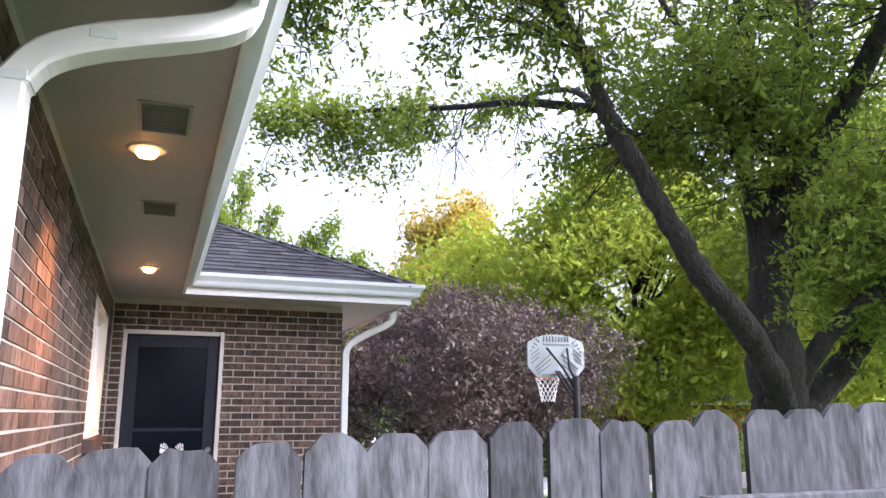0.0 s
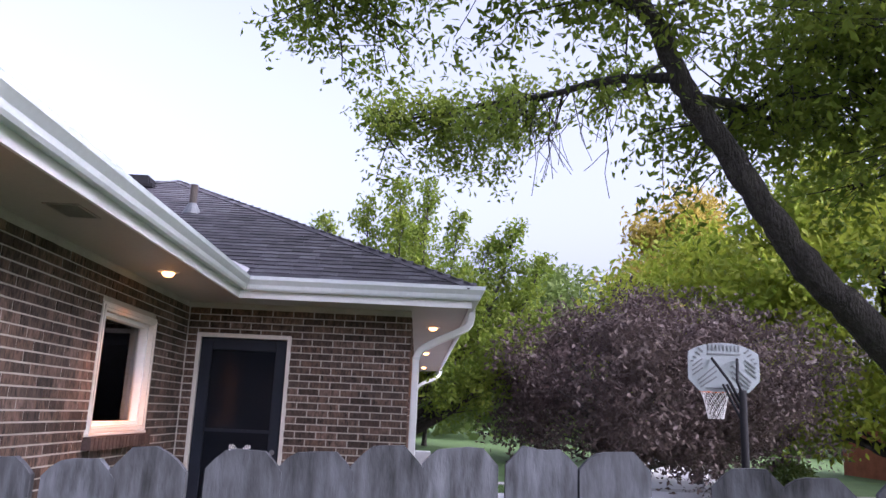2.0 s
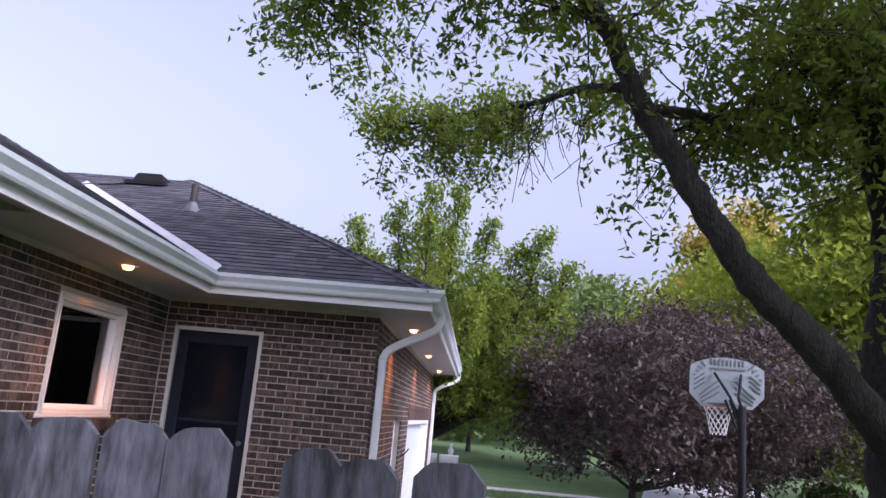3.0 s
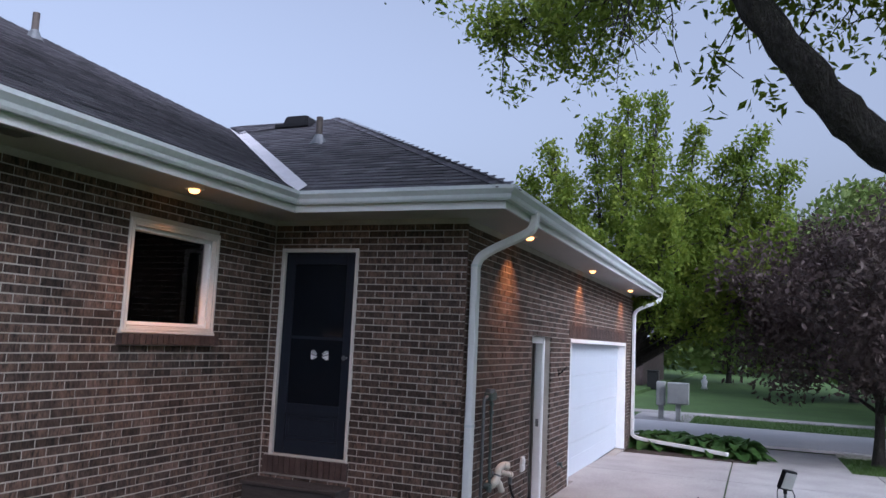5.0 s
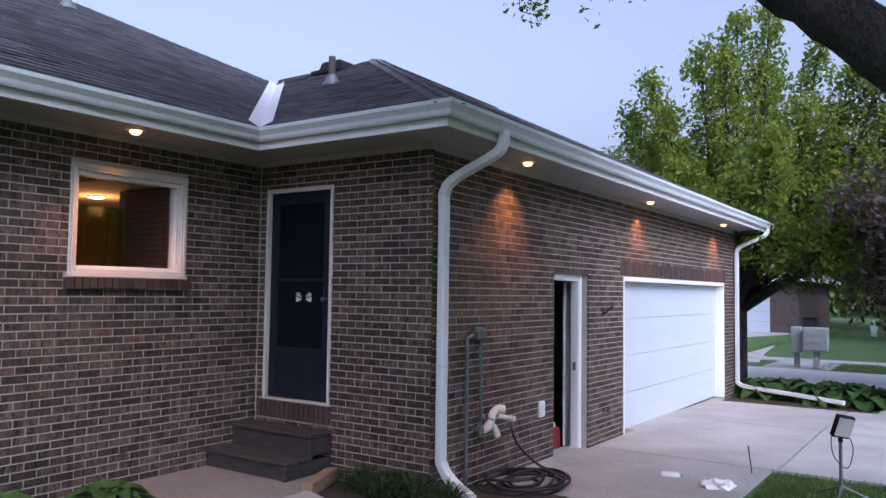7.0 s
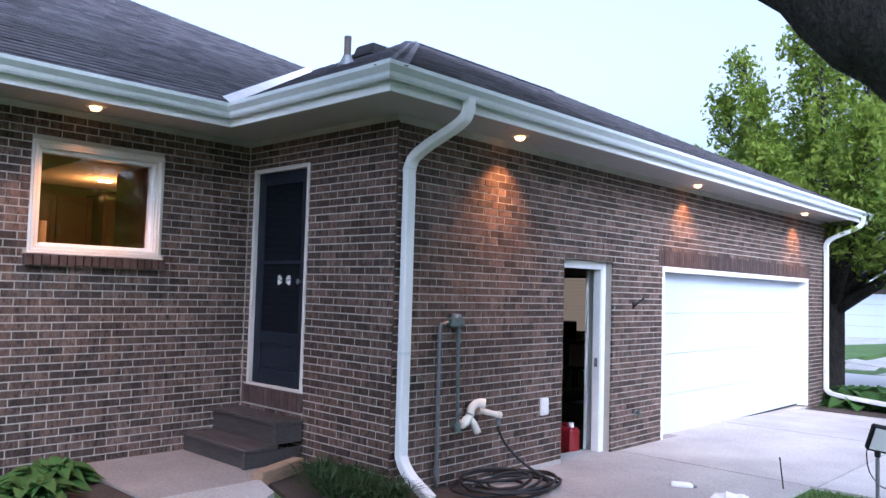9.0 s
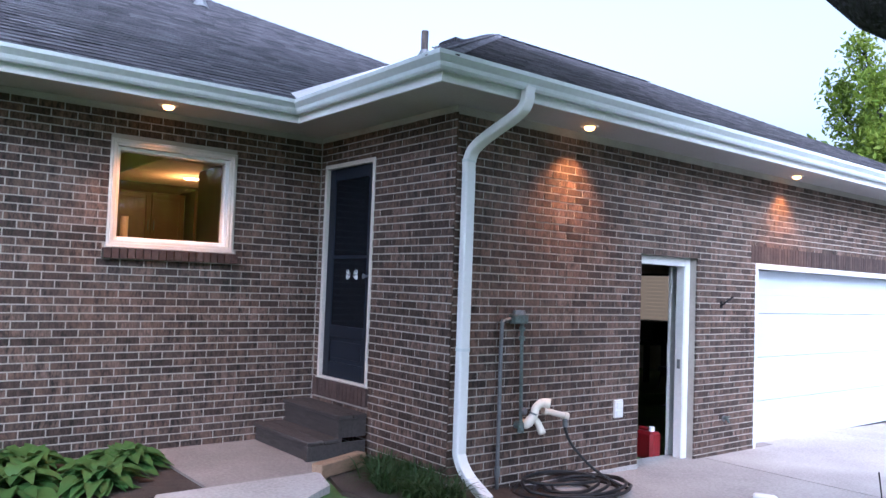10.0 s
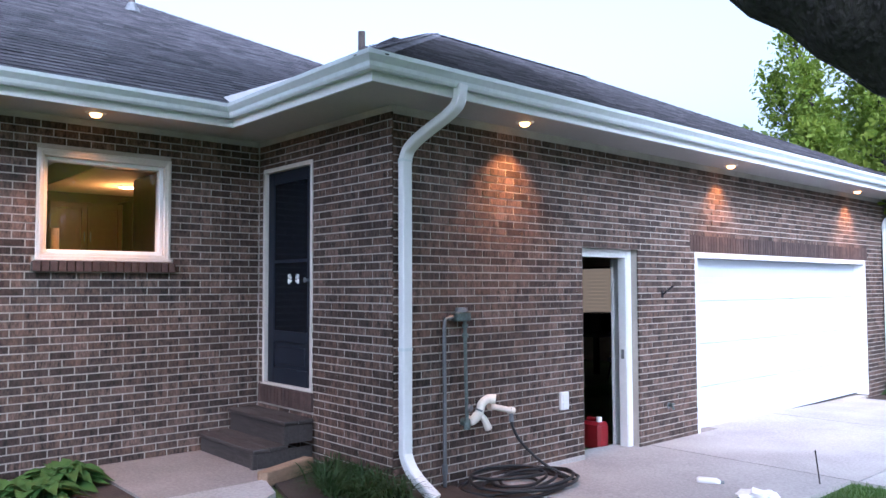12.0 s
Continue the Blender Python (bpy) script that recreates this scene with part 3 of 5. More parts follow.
def profile_run(bm, pts, prof):
    """Sweep a section (out, z) along eave points (x, y), mitred; the outside lies to the right of the way."""
    P = [Vector((x, y, 0)) for x, y in pts]
    rings = []
    for i, p in enumerate(P):
        d0 = (P[i] - P[i - 1]).normalized() if i else (P[1] - P[0]).normalized()
        d1 = (P[i + 1] - P[i]).normalized() if i < len(P) - 1 else d0
        n0, n1 = Vector((d0.y, -d0.x, 0)), Vector((d1.y, -d1.x, 0))
        m = (n0 + n1) / (1 + n0.dot(n1))
        rings.append([bm.verts.new(p + m * a + Vector((0, 0, z))) for a, z in prof])
    k = len(prof)
    for A, B in zip(rings, rings[1:]):
        for i in range(k):
            bm.faces.new((A[i], A[(i + 1) % k], B[(i + 1) % k], B[i]))
    bm.faces.new(rings[0])
    bm.faces.new(rings[-1][::-1])
    return bm


eave = [(FX, -6.0), (FX, FY), (FGX, FY), (FGX, FAR - 0.05)]
fas = part("fascia", profile_run(bmesh.new(), eave, [(0, SOF - 0.025), (0.02, SOF - 0.025), (0.02, EZ - 0.01), (0, EZ - 0.01)]), WHITE)
tagged(fas, "white painted fascia board along the eaves", "trim", kind="structure")
gut = part("gutter", profile_run(bmesh.new(), eave, [(0.022, EZ + 0.005), (0.022, EZ - 0.115), (0.075, EZ - 0.118), (0.088, EZ - 0.10), (0.094, EZ - 0.07), (0.118, EZ - 0.04), (0.128, EZ - 0.028), (0.128, EZ + 0.004), (0.112, EZ + 0.008), (0.112, EZ - 0.02), (0.085, EZ - 0.08), (0.03, EZ - 0.10), (0.03, EZ + 0.005)]), GUTTER)
tagged(gut, "pale grey ogee metal gutter with front lip", "gutter", kind="structure")
o = box("soffit_end", (GX - 0.2, FAR - 0.05, SOF - 0.02, FGX + 0.02, FAR - 0.03, EZ), WHITE)
tagged(o, "white board closing the eave end", "trim", kind="structure")


def box_pipe(pts, a, b):
    """A rectangular pipe with eased corners; a: half depth, b: half width."""
    bm, rings, c = bmesh.new(), [], 0.009
    sec = [(a, b - c), (a - c, b), (c - a, b), (-a, b - c), (-a, c - b), (c - a, -b), (a - c, -b), (a, c - b)]
    for i, p in enumerate(pts):
        d = (pts[min(i + 1, len(pts) - 1)] - pts[max(i - 1, 0)]).normalized()
        u = d.cross(Vector((0, 1, 0))).normalized()
        w = d.cross(u)
        rings.append([bm.verts.new(p + u * s_ + w * q_) for s_, q_ in sec])
    for A, B in zip(rings, rings[1:]):
        for k in range(8):
            bm.faces.new((A[k], A[(k + 1) % 8], B[(k + 1) % 8], B[k]))
    bm.faces.new(rings[0][::-1])
    bm.faces.new(rings[-1])
    return bm


def downspout(pts, label):
    t = thing("downspout", pts[-1], label, "downspout", "downspouts")
    inv = Vector(pts[-1])
    P = curve(pts, 5)
    part("pipe", box_pipe([p - inv for p in P], 0.036, 0.048), WHITE, t)
    for f in (0.42, 0.62):
        p = P[int(f * (len(P) - 1))] - inv
        part("strap", box_pipe([p - Vector((0, 0, 0.012)), p + Vector((0, 0, 0.012))], 0.039, 0.051), GUTTER, t)
    return t


downspout([(2.36, 7.93, 3.24), (2.35, 7.92, 3.12), (2.28, 7.89, 3.03), (1.95, 7.83, 2.86), (1.825, 7.82, 2.74), (1.815, 7.82, 2.5), (1.815, 7.82, 1.4), (1.815, 7.82, 0.5), (1.83, 7.82, 0.34), (1.93, 7.83, 0.21), (2.12, 7.87, 0.07)], "white metal downspout with elbows down the brick corner")
downspout([(2.36, 18.62, 3.24), (2.35, 18.61, 3.12), (2.26, 18.56, 3.03), (1.95, 18.45, 2.88), (1.825, 18.40, 2.76), (1.815, 18.40, 2.5), (1.815, 18.40, 1.4), (1.815, 18.40, 0.28), (1.84, 18.39, 0.10), (2.1, 18.30, 0.04), (3.0, 18.0, 0.0), (3.8, 17.72, -0.045)], "white downspout with a long extension onto the drive")
downspout([(0.17, 1.88, 3.24), (0.16, 1.88, 3.15), (0.08, 1.88, 3.08), (-0.24, 1.88, 2.98), (-0.36, 1.88, 2.88), (-0.378, 1.88, 2.7), (-0.378, 1.88, 1.5), (-0.378, 1.88, 0.25)], "white downspout with elbow beside the fence")


# soffit lamps
def can_light(x, y, watts):
    t = thing("soffit_lamp", (x, y, SOF), "warm glowing recessed lamp in the soffit", "lamp", "soffit lamps")
    part("trim_ring", tube(bmesh.new(), [(0, 0, -0.001), (0, 0, -0.008)], [0.085, 0.075], 24), WHITE, t)
    part("bulb", tube(bmesh.new(), [(0, 0, -0.008), (0, 0, -0.02), (0, 0, -0.035), (0, 0, -0.042)], [0.048, 0.046, 0.036, 0.016], 20), LAMPGLOW, t, smooth=True)
    lamp("soffit_light", 'SPOT', (x, y, SOF - 0.06), watts, WARM, size=0.03, cone=104, blend=1.0)


for x, y in ((-0.11, 3.2), (-0.12, 6.03), (1.99, 9.06), (1.95, 12.85), (1.95, 16.85)):
    can_light(x, y, 62)


def soffit_vent(x, y0, y1):
    t = thing("soffit_vent", (x, (y0 + y1) / 2, SOF), "louvred grey metal vent in the soffit", "vent", "soffit vents")
    h = (y1 - y0) / 2
    part("frame", boxes((-0.095, -h, -0.006, 0.095, -h + 0.015, 0), (-0.095, h - 0.015, -0.006, 0.095, h, 0), (-0.095, -h + 0.015, -0.006, -0.08, h - 0.015, 0), (0.08, -h + 0.015, -0.006, 0.095, h - 0.015, 0)), VENT, t)
    part("backing", boxes((-0.08, -h + 0.015, -0.002, 0.08, h - 0.015, -0.001)), VENT, t)
    n = 12
    for i in range(n):
        yy = -h + 0.02 + (i + 0.5) * (2 * h - 0.04) / n
        o = part("slat", boxes((-0.08, -0.007, -0.001, 0.08, 0.007, 0.001)), VENT, t)
        o.matrix_basis = pose(0, yy, -0.005, 25, 0, 0)


soffit_vent(-0.045, 2.66, 2.98)
soffit_vent(-0.055, 4.04, 4.34)


# ---- window with the lit kitchen ----
w1 = thing("window_1", (WX, (WIN[0] + WIN[1]) / 2, WIN[2]), "white framed kitchen window, room lit warmly behind", "window", kind="structure")
hw, hh = (WIN[1] - WIN[0]) / 2, WIN[3] - WIN[2]


def ring(y, z0, z1, b, x0, x1):
    return boxes((x0, -y, z0, x1, -y + b, z1), (x0, y - b, z0, x1, y, z1), (x0, -y + b, z0, x1, y - b, z0 + b), (x0, -y + b, z1 - b, x1, y - b, z1), bevel=0.003)


part("window_frame", ring(hw, 0, hh, 0.06, -0.16, 0.012), TRIM, w1)
part("brick_mould", ring(hw - 0.018, 0.018, hh - 0.018, 0.022, 0.012, 0.022), TRIM, w1)
part("sash", ring(hw - 0.062, 0.062, hh - 0.062, 0.032, -0.13, -0.03), WHITE, w1)
part("window_sill", boxes((-0.03, -hw - 0.004, -0.003, 0.026, hw + 0.004, 0.018), bevel=0.004), TRIM, w1)
o = part("pane", boxes((-0.09, -hw + 0.09, 0.09, -0.085, hw - 0.09, hh - 0.09)), GLASS, w1)
o.visible_shadow = False

room = thing("kitchen_room", (0, 0, 0), "plain kitchen walls and ceiling, walls darkened to brown", "room", kind="structure")
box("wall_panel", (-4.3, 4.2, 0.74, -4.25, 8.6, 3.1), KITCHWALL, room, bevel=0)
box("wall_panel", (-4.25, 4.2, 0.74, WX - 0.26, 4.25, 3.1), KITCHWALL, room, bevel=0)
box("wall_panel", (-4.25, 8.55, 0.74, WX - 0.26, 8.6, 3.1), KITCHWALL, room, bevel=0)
box("floor", (-4.3, 4.2, 0.70, WX - 0.26, 8.6, 0.74), CABINET, room, bevel=0)
tagged(box("ceiling_kitchen", (-4.3, 4.2, 3.08, WX - 0.26, 8.6, 3.10), CEIL, bevel=0), "plain cream kitchen ceiling", "ceiling", kind="structure")


def cupboard(x, y, z, w, h, d, label):
    t = thing("kitchen_cabinet", (x, y, z), label, "cabinet", "kitchen cabinets")
    part("body", boxes((-d, -w / 2, 0, 0, w / 2, h), bevel=0.005), CABINET, t)
    for s in (-1, 1):
        y0 = -w / 2 + 0.015 if s < 0 else 0.008
        y1 = -0.008 if s < 0 else w / 2 - 0.015
        dr = part("door", ring((y1 - y0) / 2, 0.03, h - 0.03, 0.06, 0.001, 0.022), CABINET, t)
        dr.location.y = (y0 + y1) / 2
        part("door_panel", boxes((0.001, y0 + 0.06, 0.09, 0.012, y1 - 0.06, h - 0.09), bevel=0.004), CABINET, dr).location.y = -(y0 + y1) / 2
        part("handle", tube(bmesh.new(), [(0.045, (y1 if s < 0 else y0) - s * -0.03, h * 0.4), (0.045, (y1 if s < 0 else y0) + s * 0.03, h * 0.55)], 0.006, 6), PIPE, dr).location.y = -(y0 + y1) / 2


for i in range(3):
    cupboard(-3.9, 5.2 + i * 0.95, 1.95, 0.92, 0.85, 0.34, "stained wooden wall cabinet with two panel doors")
cupboard(-3.65, 8.05, 0.75, 0.9, 2.1, 0.6, "tall stained wooden kitchen cabinet with panel doors")
for i in range(3):
    cupboard(-3.65, 5.2 + i * 0.95, 0.75, 0.92, 0.9, 0.6, "stained wooden base cabinet with two panel doors")
t = thing("kitchen_cabinet", (-1.2, 6.92, 1.9), "stained wooden cabinet with panel end near the window", "cabinet", "kitchen cabinets")
part("body", boxes((-0.5, 0, 0, 0.4, 0.33, 0.95), bevel=0.006), CABINET, t)
part("door", boxes((-0.47, -0.02, 0.03, 0.37, -0.001, 0.92), bevel=0.005), CABINET, t)
tagged(box("kitchen_bulkhead", (-3.4, 6.35, 2.86, -1.2, 8.5, 3.078), CEIL, bevel=0.01), "cream boxed-down ceiling over the cabinets", "bulkhead", kind="structure")
t = thing("ceiling_lamp", (-2.38, 7.08, 2.858), "round glowing kitchen ceiling lamp", "lamp")
part("trim_ring", tube(bmesh.new(), [(0, 0, 0), (0, 0, -0.012)], [0.10, 0.095], 24), WHITE, t)
part("diffuser", tube(bmesh.new(), [(0, 0, -0.012), (0, 0, -0.022)], [0.085, 0.07], 24), ROOMGLOW, t)
lamp("kitchen_light", 'POINT', (-2.38, 7.08, 2.7), 7, (1.0, 0.42, 0.10), size=0.1)
t = thing("paper_towel_roll", (-0.95, 5.95, 1.9), "upright pale roll standing inside the window", "roll")
part("core", tube(bmesh.new(), [(0, 0, 0.04), (0, 0, 0.34)], 0.035, 14), BLIND, t)
part("counter_stand", boxes((-0.06, -0.06, 0, 0.06, 0.06, 0.04), bevel=0.004), CABINET, t)
t = thing("kitchen_counter", (-0.95, 6.3, 0.75), "wooden counter run below the window", "counter")
part("body", boxes((-0.3, -1.7, 0, 0.25, 1.9, 1.11), bevel=0.005), CABINET, t)
part("worktop", boxes((-0.33, -1.7, 1.112, 0.25, 1.9, 1.15), bevel=0.005), STEPWOOD, t)

# ---- entry door ----
d1 = thing("door_1", ((DOOR[0] + DOOR[1]) / 2, DY, DOOR[2]), "dark navy panelled storm door with cream frame, closed", "door", kind="structure")
dw, dh = (DOOR[1] - DOOR[0]) / 2, DOOR[3] - DOOR[2]
part("door_frame", boxes((-dw, -0.012, 0, -dw + 0.035, 0.16, dh), (dw - 0.035, -0.012, 0, dw, 0.16, dh), (-dw + 0.035, -0.012, dh - 0.04, dw - 0.035, 0.16, dh), bevel=0.003), TRIM, d1)
L = dw - 0.037
leaf = part("door_leaf", boxes((-L, 0.03, 0.02, -L + 0.11, 0.07, dh - 0.042), (L - 0.11, 0.03, 0.02, L, 0.07, dh - 0.042), (-L + 0.11, 0.03, dh - 0.16, L - 0.11, 0.07, dh - 0.042), (-L + 0.11, 0.03, 0.02, L - 0.11, 0.07, 0.17), (-L + 0.11, 0.03, 0.42, L - 0.11, 0.07, 0.53), bevel=0.004), DOORPAINT, d1)
part("lower_panel", boxes((-L + 0.11, 0.042, 0.17, L - 0.11, 0.06, 0.42), (-L + 0.15, 0.034, 0.21, L - 0.15, 0.043, 0.38), bevel=0.006), DOORPAINT, leaf)
part("screen_panel", boxes((-L + 0.11, 0.045, 0.53, L - 0.11, 0.05, dh - 0.16)), DARKGLASS, leaf)
part("mid_rail", boxes((-L + 0.11, 0.036, 1.19, L - 0.11, 0.052, 1.22)), DOORPAINT, leaf)
part("threshold", boxes((-dw + 0.035, -0.01, 0, dw - 0.035, 0.16, 0.018)), TRIM, d1)
part("handle", tube(bmesh.new(), [(L - 0.055, 0.03, 1.02), (L - 0.055, -0.01, 1.02), (L - 0.055, -0.03, 1.02)], [0.012, 0.012, 0.026], 14), PIPE, leaf)
part("door_backing", boxes((-dw + 0.035, 0.1, 0.018, dw - 0.035, 0.14, dh - 0.04)), SCREEN, d1)
for k, sx in ((0, 1), (1, -1)):
    t = thing("hand_decal", (d1.location.x + (-0.035 if k == 0 else 0.125), DY + 0.0435, DOOR[2] + 1.02), "white hand shaped sticker on the door pane", "sticker", "hand stickers")
    bm = bmesh.new()
    for poly in ([(-.018, -.035), (.018, -.035), (.032, .012), (-.032, .012)], [(-.035, .02), (-.018, .02), (-.03, .055), (-.042, .05)], [(-.014, .02), (.0, .02), (-.004, .065), (-.016, .065)], [(.005, .02), (.018, .02), (.02, .06), (.01, .062)], [(.022, .02), (.035, .02), (.046, .045), (.036, .05)], [(.03, -.02), (.06, .01), (.052, .02), (.03, .0)]):
        bm.faces.new([bm.verts.new((x * sx, 0, z)) for x, z in poly])
    r = bmesh.ops.extrude_face_region(bm, geom=list(bm.faces))
    for v in [g for g in r["geom"] if isinstance(g, bmesh.types.BMVert)]:
        v.co.y -= 0.002
    part("sticker_film", bm, HANDWHITE, t).matrix_basis = pose(0, 0, 0, 0, sx * 18, 0) @ Matrix.Diagonal((0.85, 1, 0.95, 1))

# wooden steps
st = thing("entry_steps", (0, 0, 0.15), "dark weathered two-step wooden entry stairs", "steps")
for y0, z1, zz in ((7.12, 0.17, 0), (7.42, 0.37, 0)):
    y1 = 7.42 if z1 < 0.3 else DY - 0.03
    ym = (y0 - 0.02 + y1) / 2
    for a_, b_ in ((y0 - 0.02, ym - 0.003), (ym + 0.003, y1)):
        part("tread_board", boxes((WX + 0.01, a_, z1 - 0.035, 0.66, b_, z1), bevel=0.006), STEPWOOD, st)
    part("riser", boxes((WX + 0.02, y0, 0, 0.64, y0 + 0.03, z1 - 0.037), bevel=0.004), STEPWOOD, st)
part("corner_post", boxes((0.605, 7.1, 0.0, 0.655, 7.15, 0.132), bevel=0.005), STEPWOOD, st)
part("corner_post", boxes((0.605, 7.4, 0.172, 0.655, 7.45, 0.332), bevel=0.005), STEPWOOD, st)
part("side_board", boxes((0.615, 7.152, 0.0, 0.645, DY - 0.03, 0.132), bevel=0.004), STEPWOOD, st)
part("side_board", boxes((0.615, 7.452, 0.172, 0.645, DY - 0.03, 0.332), bevel=0.004), STEPWOOD, st)

# ---- garage doors ----
gd = thing("door_garage", (GX, (GDOOR[0] + GDOOR[1]) / 2, -0.1), "wide white sectional garage door, closed", "garage door", kind="structure")
gw = (GDOOR[1] - GDOOR[0]) / 2
gh = GDOOR[3] + 0.1
part("door_frame", boxes((-0.13, -gw, 0, 0.008, -gw + 0.05, gh), (-0.20, gw - 0.05, 0, 0.008, gw, gh), (-0.2, -gw + 0.05, gh - 0.06, 0.008, gw - 0.05, gh), bevel=0.003), WHITE, gd)
sec = (gh - 0.08) / 4
for i in range(4):
    p_ = part("door_section", boxes((-0.20, -gw + 0.052, 0.02 + i * sec, -0.155, gw - 0.052, 0.02 + (i + 1) * sec - 0.006), (-0.156, -gw + 0.06, 0.02 + i * sec + sec * 0.42, -0.150, gw - 0.06, 0.02 + i * sec + sec * 0.56), bevel=0.004), GARAGEDOOR, gd)
part("bottom_seal", boxes((-0.2, -gw + 0.052, -0.0, -0.16, gw - 0.052, 0.02)), RUBBER, gd)
slab("garage_apron", rect(GX - 0.25, GDOOR[0], GX - 0.006, GDOOR[1]), -0.1, 0.034, CONCDARK, drive)

sd = thing("door_side", (GX, (SDOOR[0] + SDOOR[1]) / 2, -0.1), "white framed side door standing open into the dark garage", "door", kind="structure")
sw_, sh = (SDOOR[1] - SDOOR[0]) / 2, SDOOR[3] + 0.1
part("door_frame", boxes((-0.19, sw_ - 0.11, 0, -0.09, sw_ - 0.004, sh), (-0.19, -sw_ + 0.004, sh - 0.09, -0.09, sw_ - 0.11, sh - 0.004), (-0.09, sw_ - 0.1, 0.0, -0.08, sw_ - 0.03, sh - 0.02), bevel=0.004), WHITE, sd)
part("jamb_lining", boxes((-0.262, -sw_ + 0.004, 0.03, -0.1, -sw_ + 0.03, sh - 0.1)), STEPWOOD, sd, "dark jamb lining")
part("strike_plate", boxes((-0.16, sw_ - 0.1125, 1.0, -0.12, sw_ - 0.1105, 1.1)), PIPE, sd)
dl = part("door_leaf", boxes((-0.31, sw_ - 0.08, 0.03, -0.27, sw_ + 0.72, sh - 0.1), bevel=0.004), WHITE, sd)
part("latch", boxes((-0.32, sw_ + 0.6, 1.0, -0.311, sw_ + 0.66, 1.12), bevel=0.003), PIPE, dl)
part("threshold", boxes((-0.25, -sw_ + 0.031, 0, 0.03, sw_ - 0.09, 0.03), bevel=0.004), CONC, sd)
gr = thing("garage_room", (0, 0, 0), "dim bare garage interior", "room", kind="structure")
box("floor", (-6.0, DY + 0.26, -0.14, GX - 0.26, GE - 0.01, -0.09), CONC, gr, bevel=0)
box("wall_panel", (-6.05, DY + 0.26, -0.14, -6.0, 11.4, 3.1), GARWALL, gr, bevel=0)
box("wall_panel", (-6.0, 8.62, -0.14, GX - 0.26, 8.66, 3.1), GARWALL, gr, bevel=0)
box("wall_panel", (-6.05, 11.4, -0.14, -6.0, GE, 0.9), GARWALL, gr, bevel=0)
box("wall_panel", (-6.05, 11.4, 2.0, -6.0, GE, 3.1), GARWALL, gr, bevel=0)
box("wall_panel", (-6.05, 13.0, 0.9, -6.0, GE, 2.0), GARWALL, gr, bevel=0)
tagged(box("ceiling_garage", (-6.05, DY + 0.26, 3.08, GX - 0.26, GE, 3.10), CEIL, bevel=0), "plain garage ceiling", "ceiling", kind="structure")
box("wall_panel", (-6.0, GE - 0.05, -0.14, GX - 0.26, GE - 0.012, 3.07), GARWALL, gr, bevel=0)
w2 = thing("window_2", (-3.95, GE - 0.075, 0.88), "garage window behind a tan roller blind", "window", kind="structure")
part("window_frame", boxes((-0.85, -0.04, -0.05, -0.78, 0.02, 1.25), (0.78, -0.04, -0.05, 0.85, 0.02, 1.25), (-0.78, -0.04, -0.05, 0.78, 0.02, 0.0), (-0.78, -0.04, 1.2, 0.78, 0.02, 1.25)), DARKMETAL, w2)
# Blind and slats emit a little: daylight through them is put into the material.
part("blind", boxes((-0.78, 0.0, 0.0, 0.78, 0.01, 1.2)), glow("daylight_glow_blind", (0.50, 0.36, 0.22), 0.16), w2)
for k in range(14):
    part("blind_slat", boxes((-0.77, -0.012, 0.03 + k * 0.083, 0.77, -0.001, 0.095 + k * 0.083)), glow("daylight_glow_slat", (0.50, 0.36, 0.22), 0.13) if k == 0 else bpy.data.materials["daylight_glow_slat"], w2)
t = thing("fuel_can", (1.35, 10.86, -0.088), "red plastic fuel can standing inside the side door", "fuel can")
part("body", boxes((-0.13, -0.09, 0, 0.13, 0.09, 0.30), bevel=0.03), RED, t)
part("cap", tube(bmesh.new(), [(0.06, 0, 0.29), (0.06, 0, 0.35)], 0.03, 12), WHITE, t)
part("grip", boxes((-0.1, -0.02, 0.3, 0.02, 0.02, 0.34), bevel=0.008), RED, t)
t = thing("workbench", (-2.6, 16.4, -0.09), "dark cluttered workbench deep in the garage", "workbench")
part("top", boxes((-0.4, -0.8, 0.82, 0.4, 0.8, 0.88), bevel=0.005), STEPWOOD, t)
for a in (-0.35, 0.35):
    for b in (-0.75, 0.75):
        part("leg", boxes((a - 0.04, b - 0.04, 0, a + 0.04, b + 0.04, 0.82)), STEPWOOD, t)
t = thing("tool_chest", (-2.6, 16.2, 0.79), "black tool chest on the workbench", "tool chest")
part("body", boxes((-0.3, -0.35, 0, 0.3, 0.35, 0.38), bevel=0.02), RUBBER, t)
for i in range(3):
    part("drawer", boxes((0.301, -0.32, 0.03 + i * 0.115, 0.312, 0.32, 0.135 + i * 0.115), bevel=0.003), DARKMETAL, t)
t = thing("shop_stool", (-1.3, 15.0, -0.09), "black round shop stool", "stool")
part("seat", tube(bmesh.new(), [(0, 0, 0.48), (0, 0, 0.55)], [0.19, 0.18], 20), RUBBER, t)
for k in range(4):
    a = math.tau * k / 4 + 0.4
    part("leg", tube(bmesh.new(), [(0.12 * math.cos(a), 0.12 * math.sin(a), 0.48), (0.22 * math.cos(a), 0.22 * math.sin(a), 0)], 0.012, 8), DARKMETAL, t)

# ---- garage wall fittings ----
pb = thing("backflow_pipes", (GX, 8.345, -0.02), "galvanised water pipes with a valve on the brick wall", "pipes")
part("riser_pipe", tube(bmesh.new(), curve([(0.05, -0.10, 0.0), (0.05, -0.10, 0.7), (0.05, -0.10, 1.38), (0.05, -0.07, 1.44), (0.05, 0.0, 1.46)], 4), 0.017, 10), PIPE, pb, smooth=True)
part("return_pipe", tube(bmesh.new(), [(0.055, 0.13, 1.46), (0.055, 0.135, 1.1), (0.055, 0.15, 0.55)], 0.016, 10), COPPER, pb, "green corroded copper pipe")
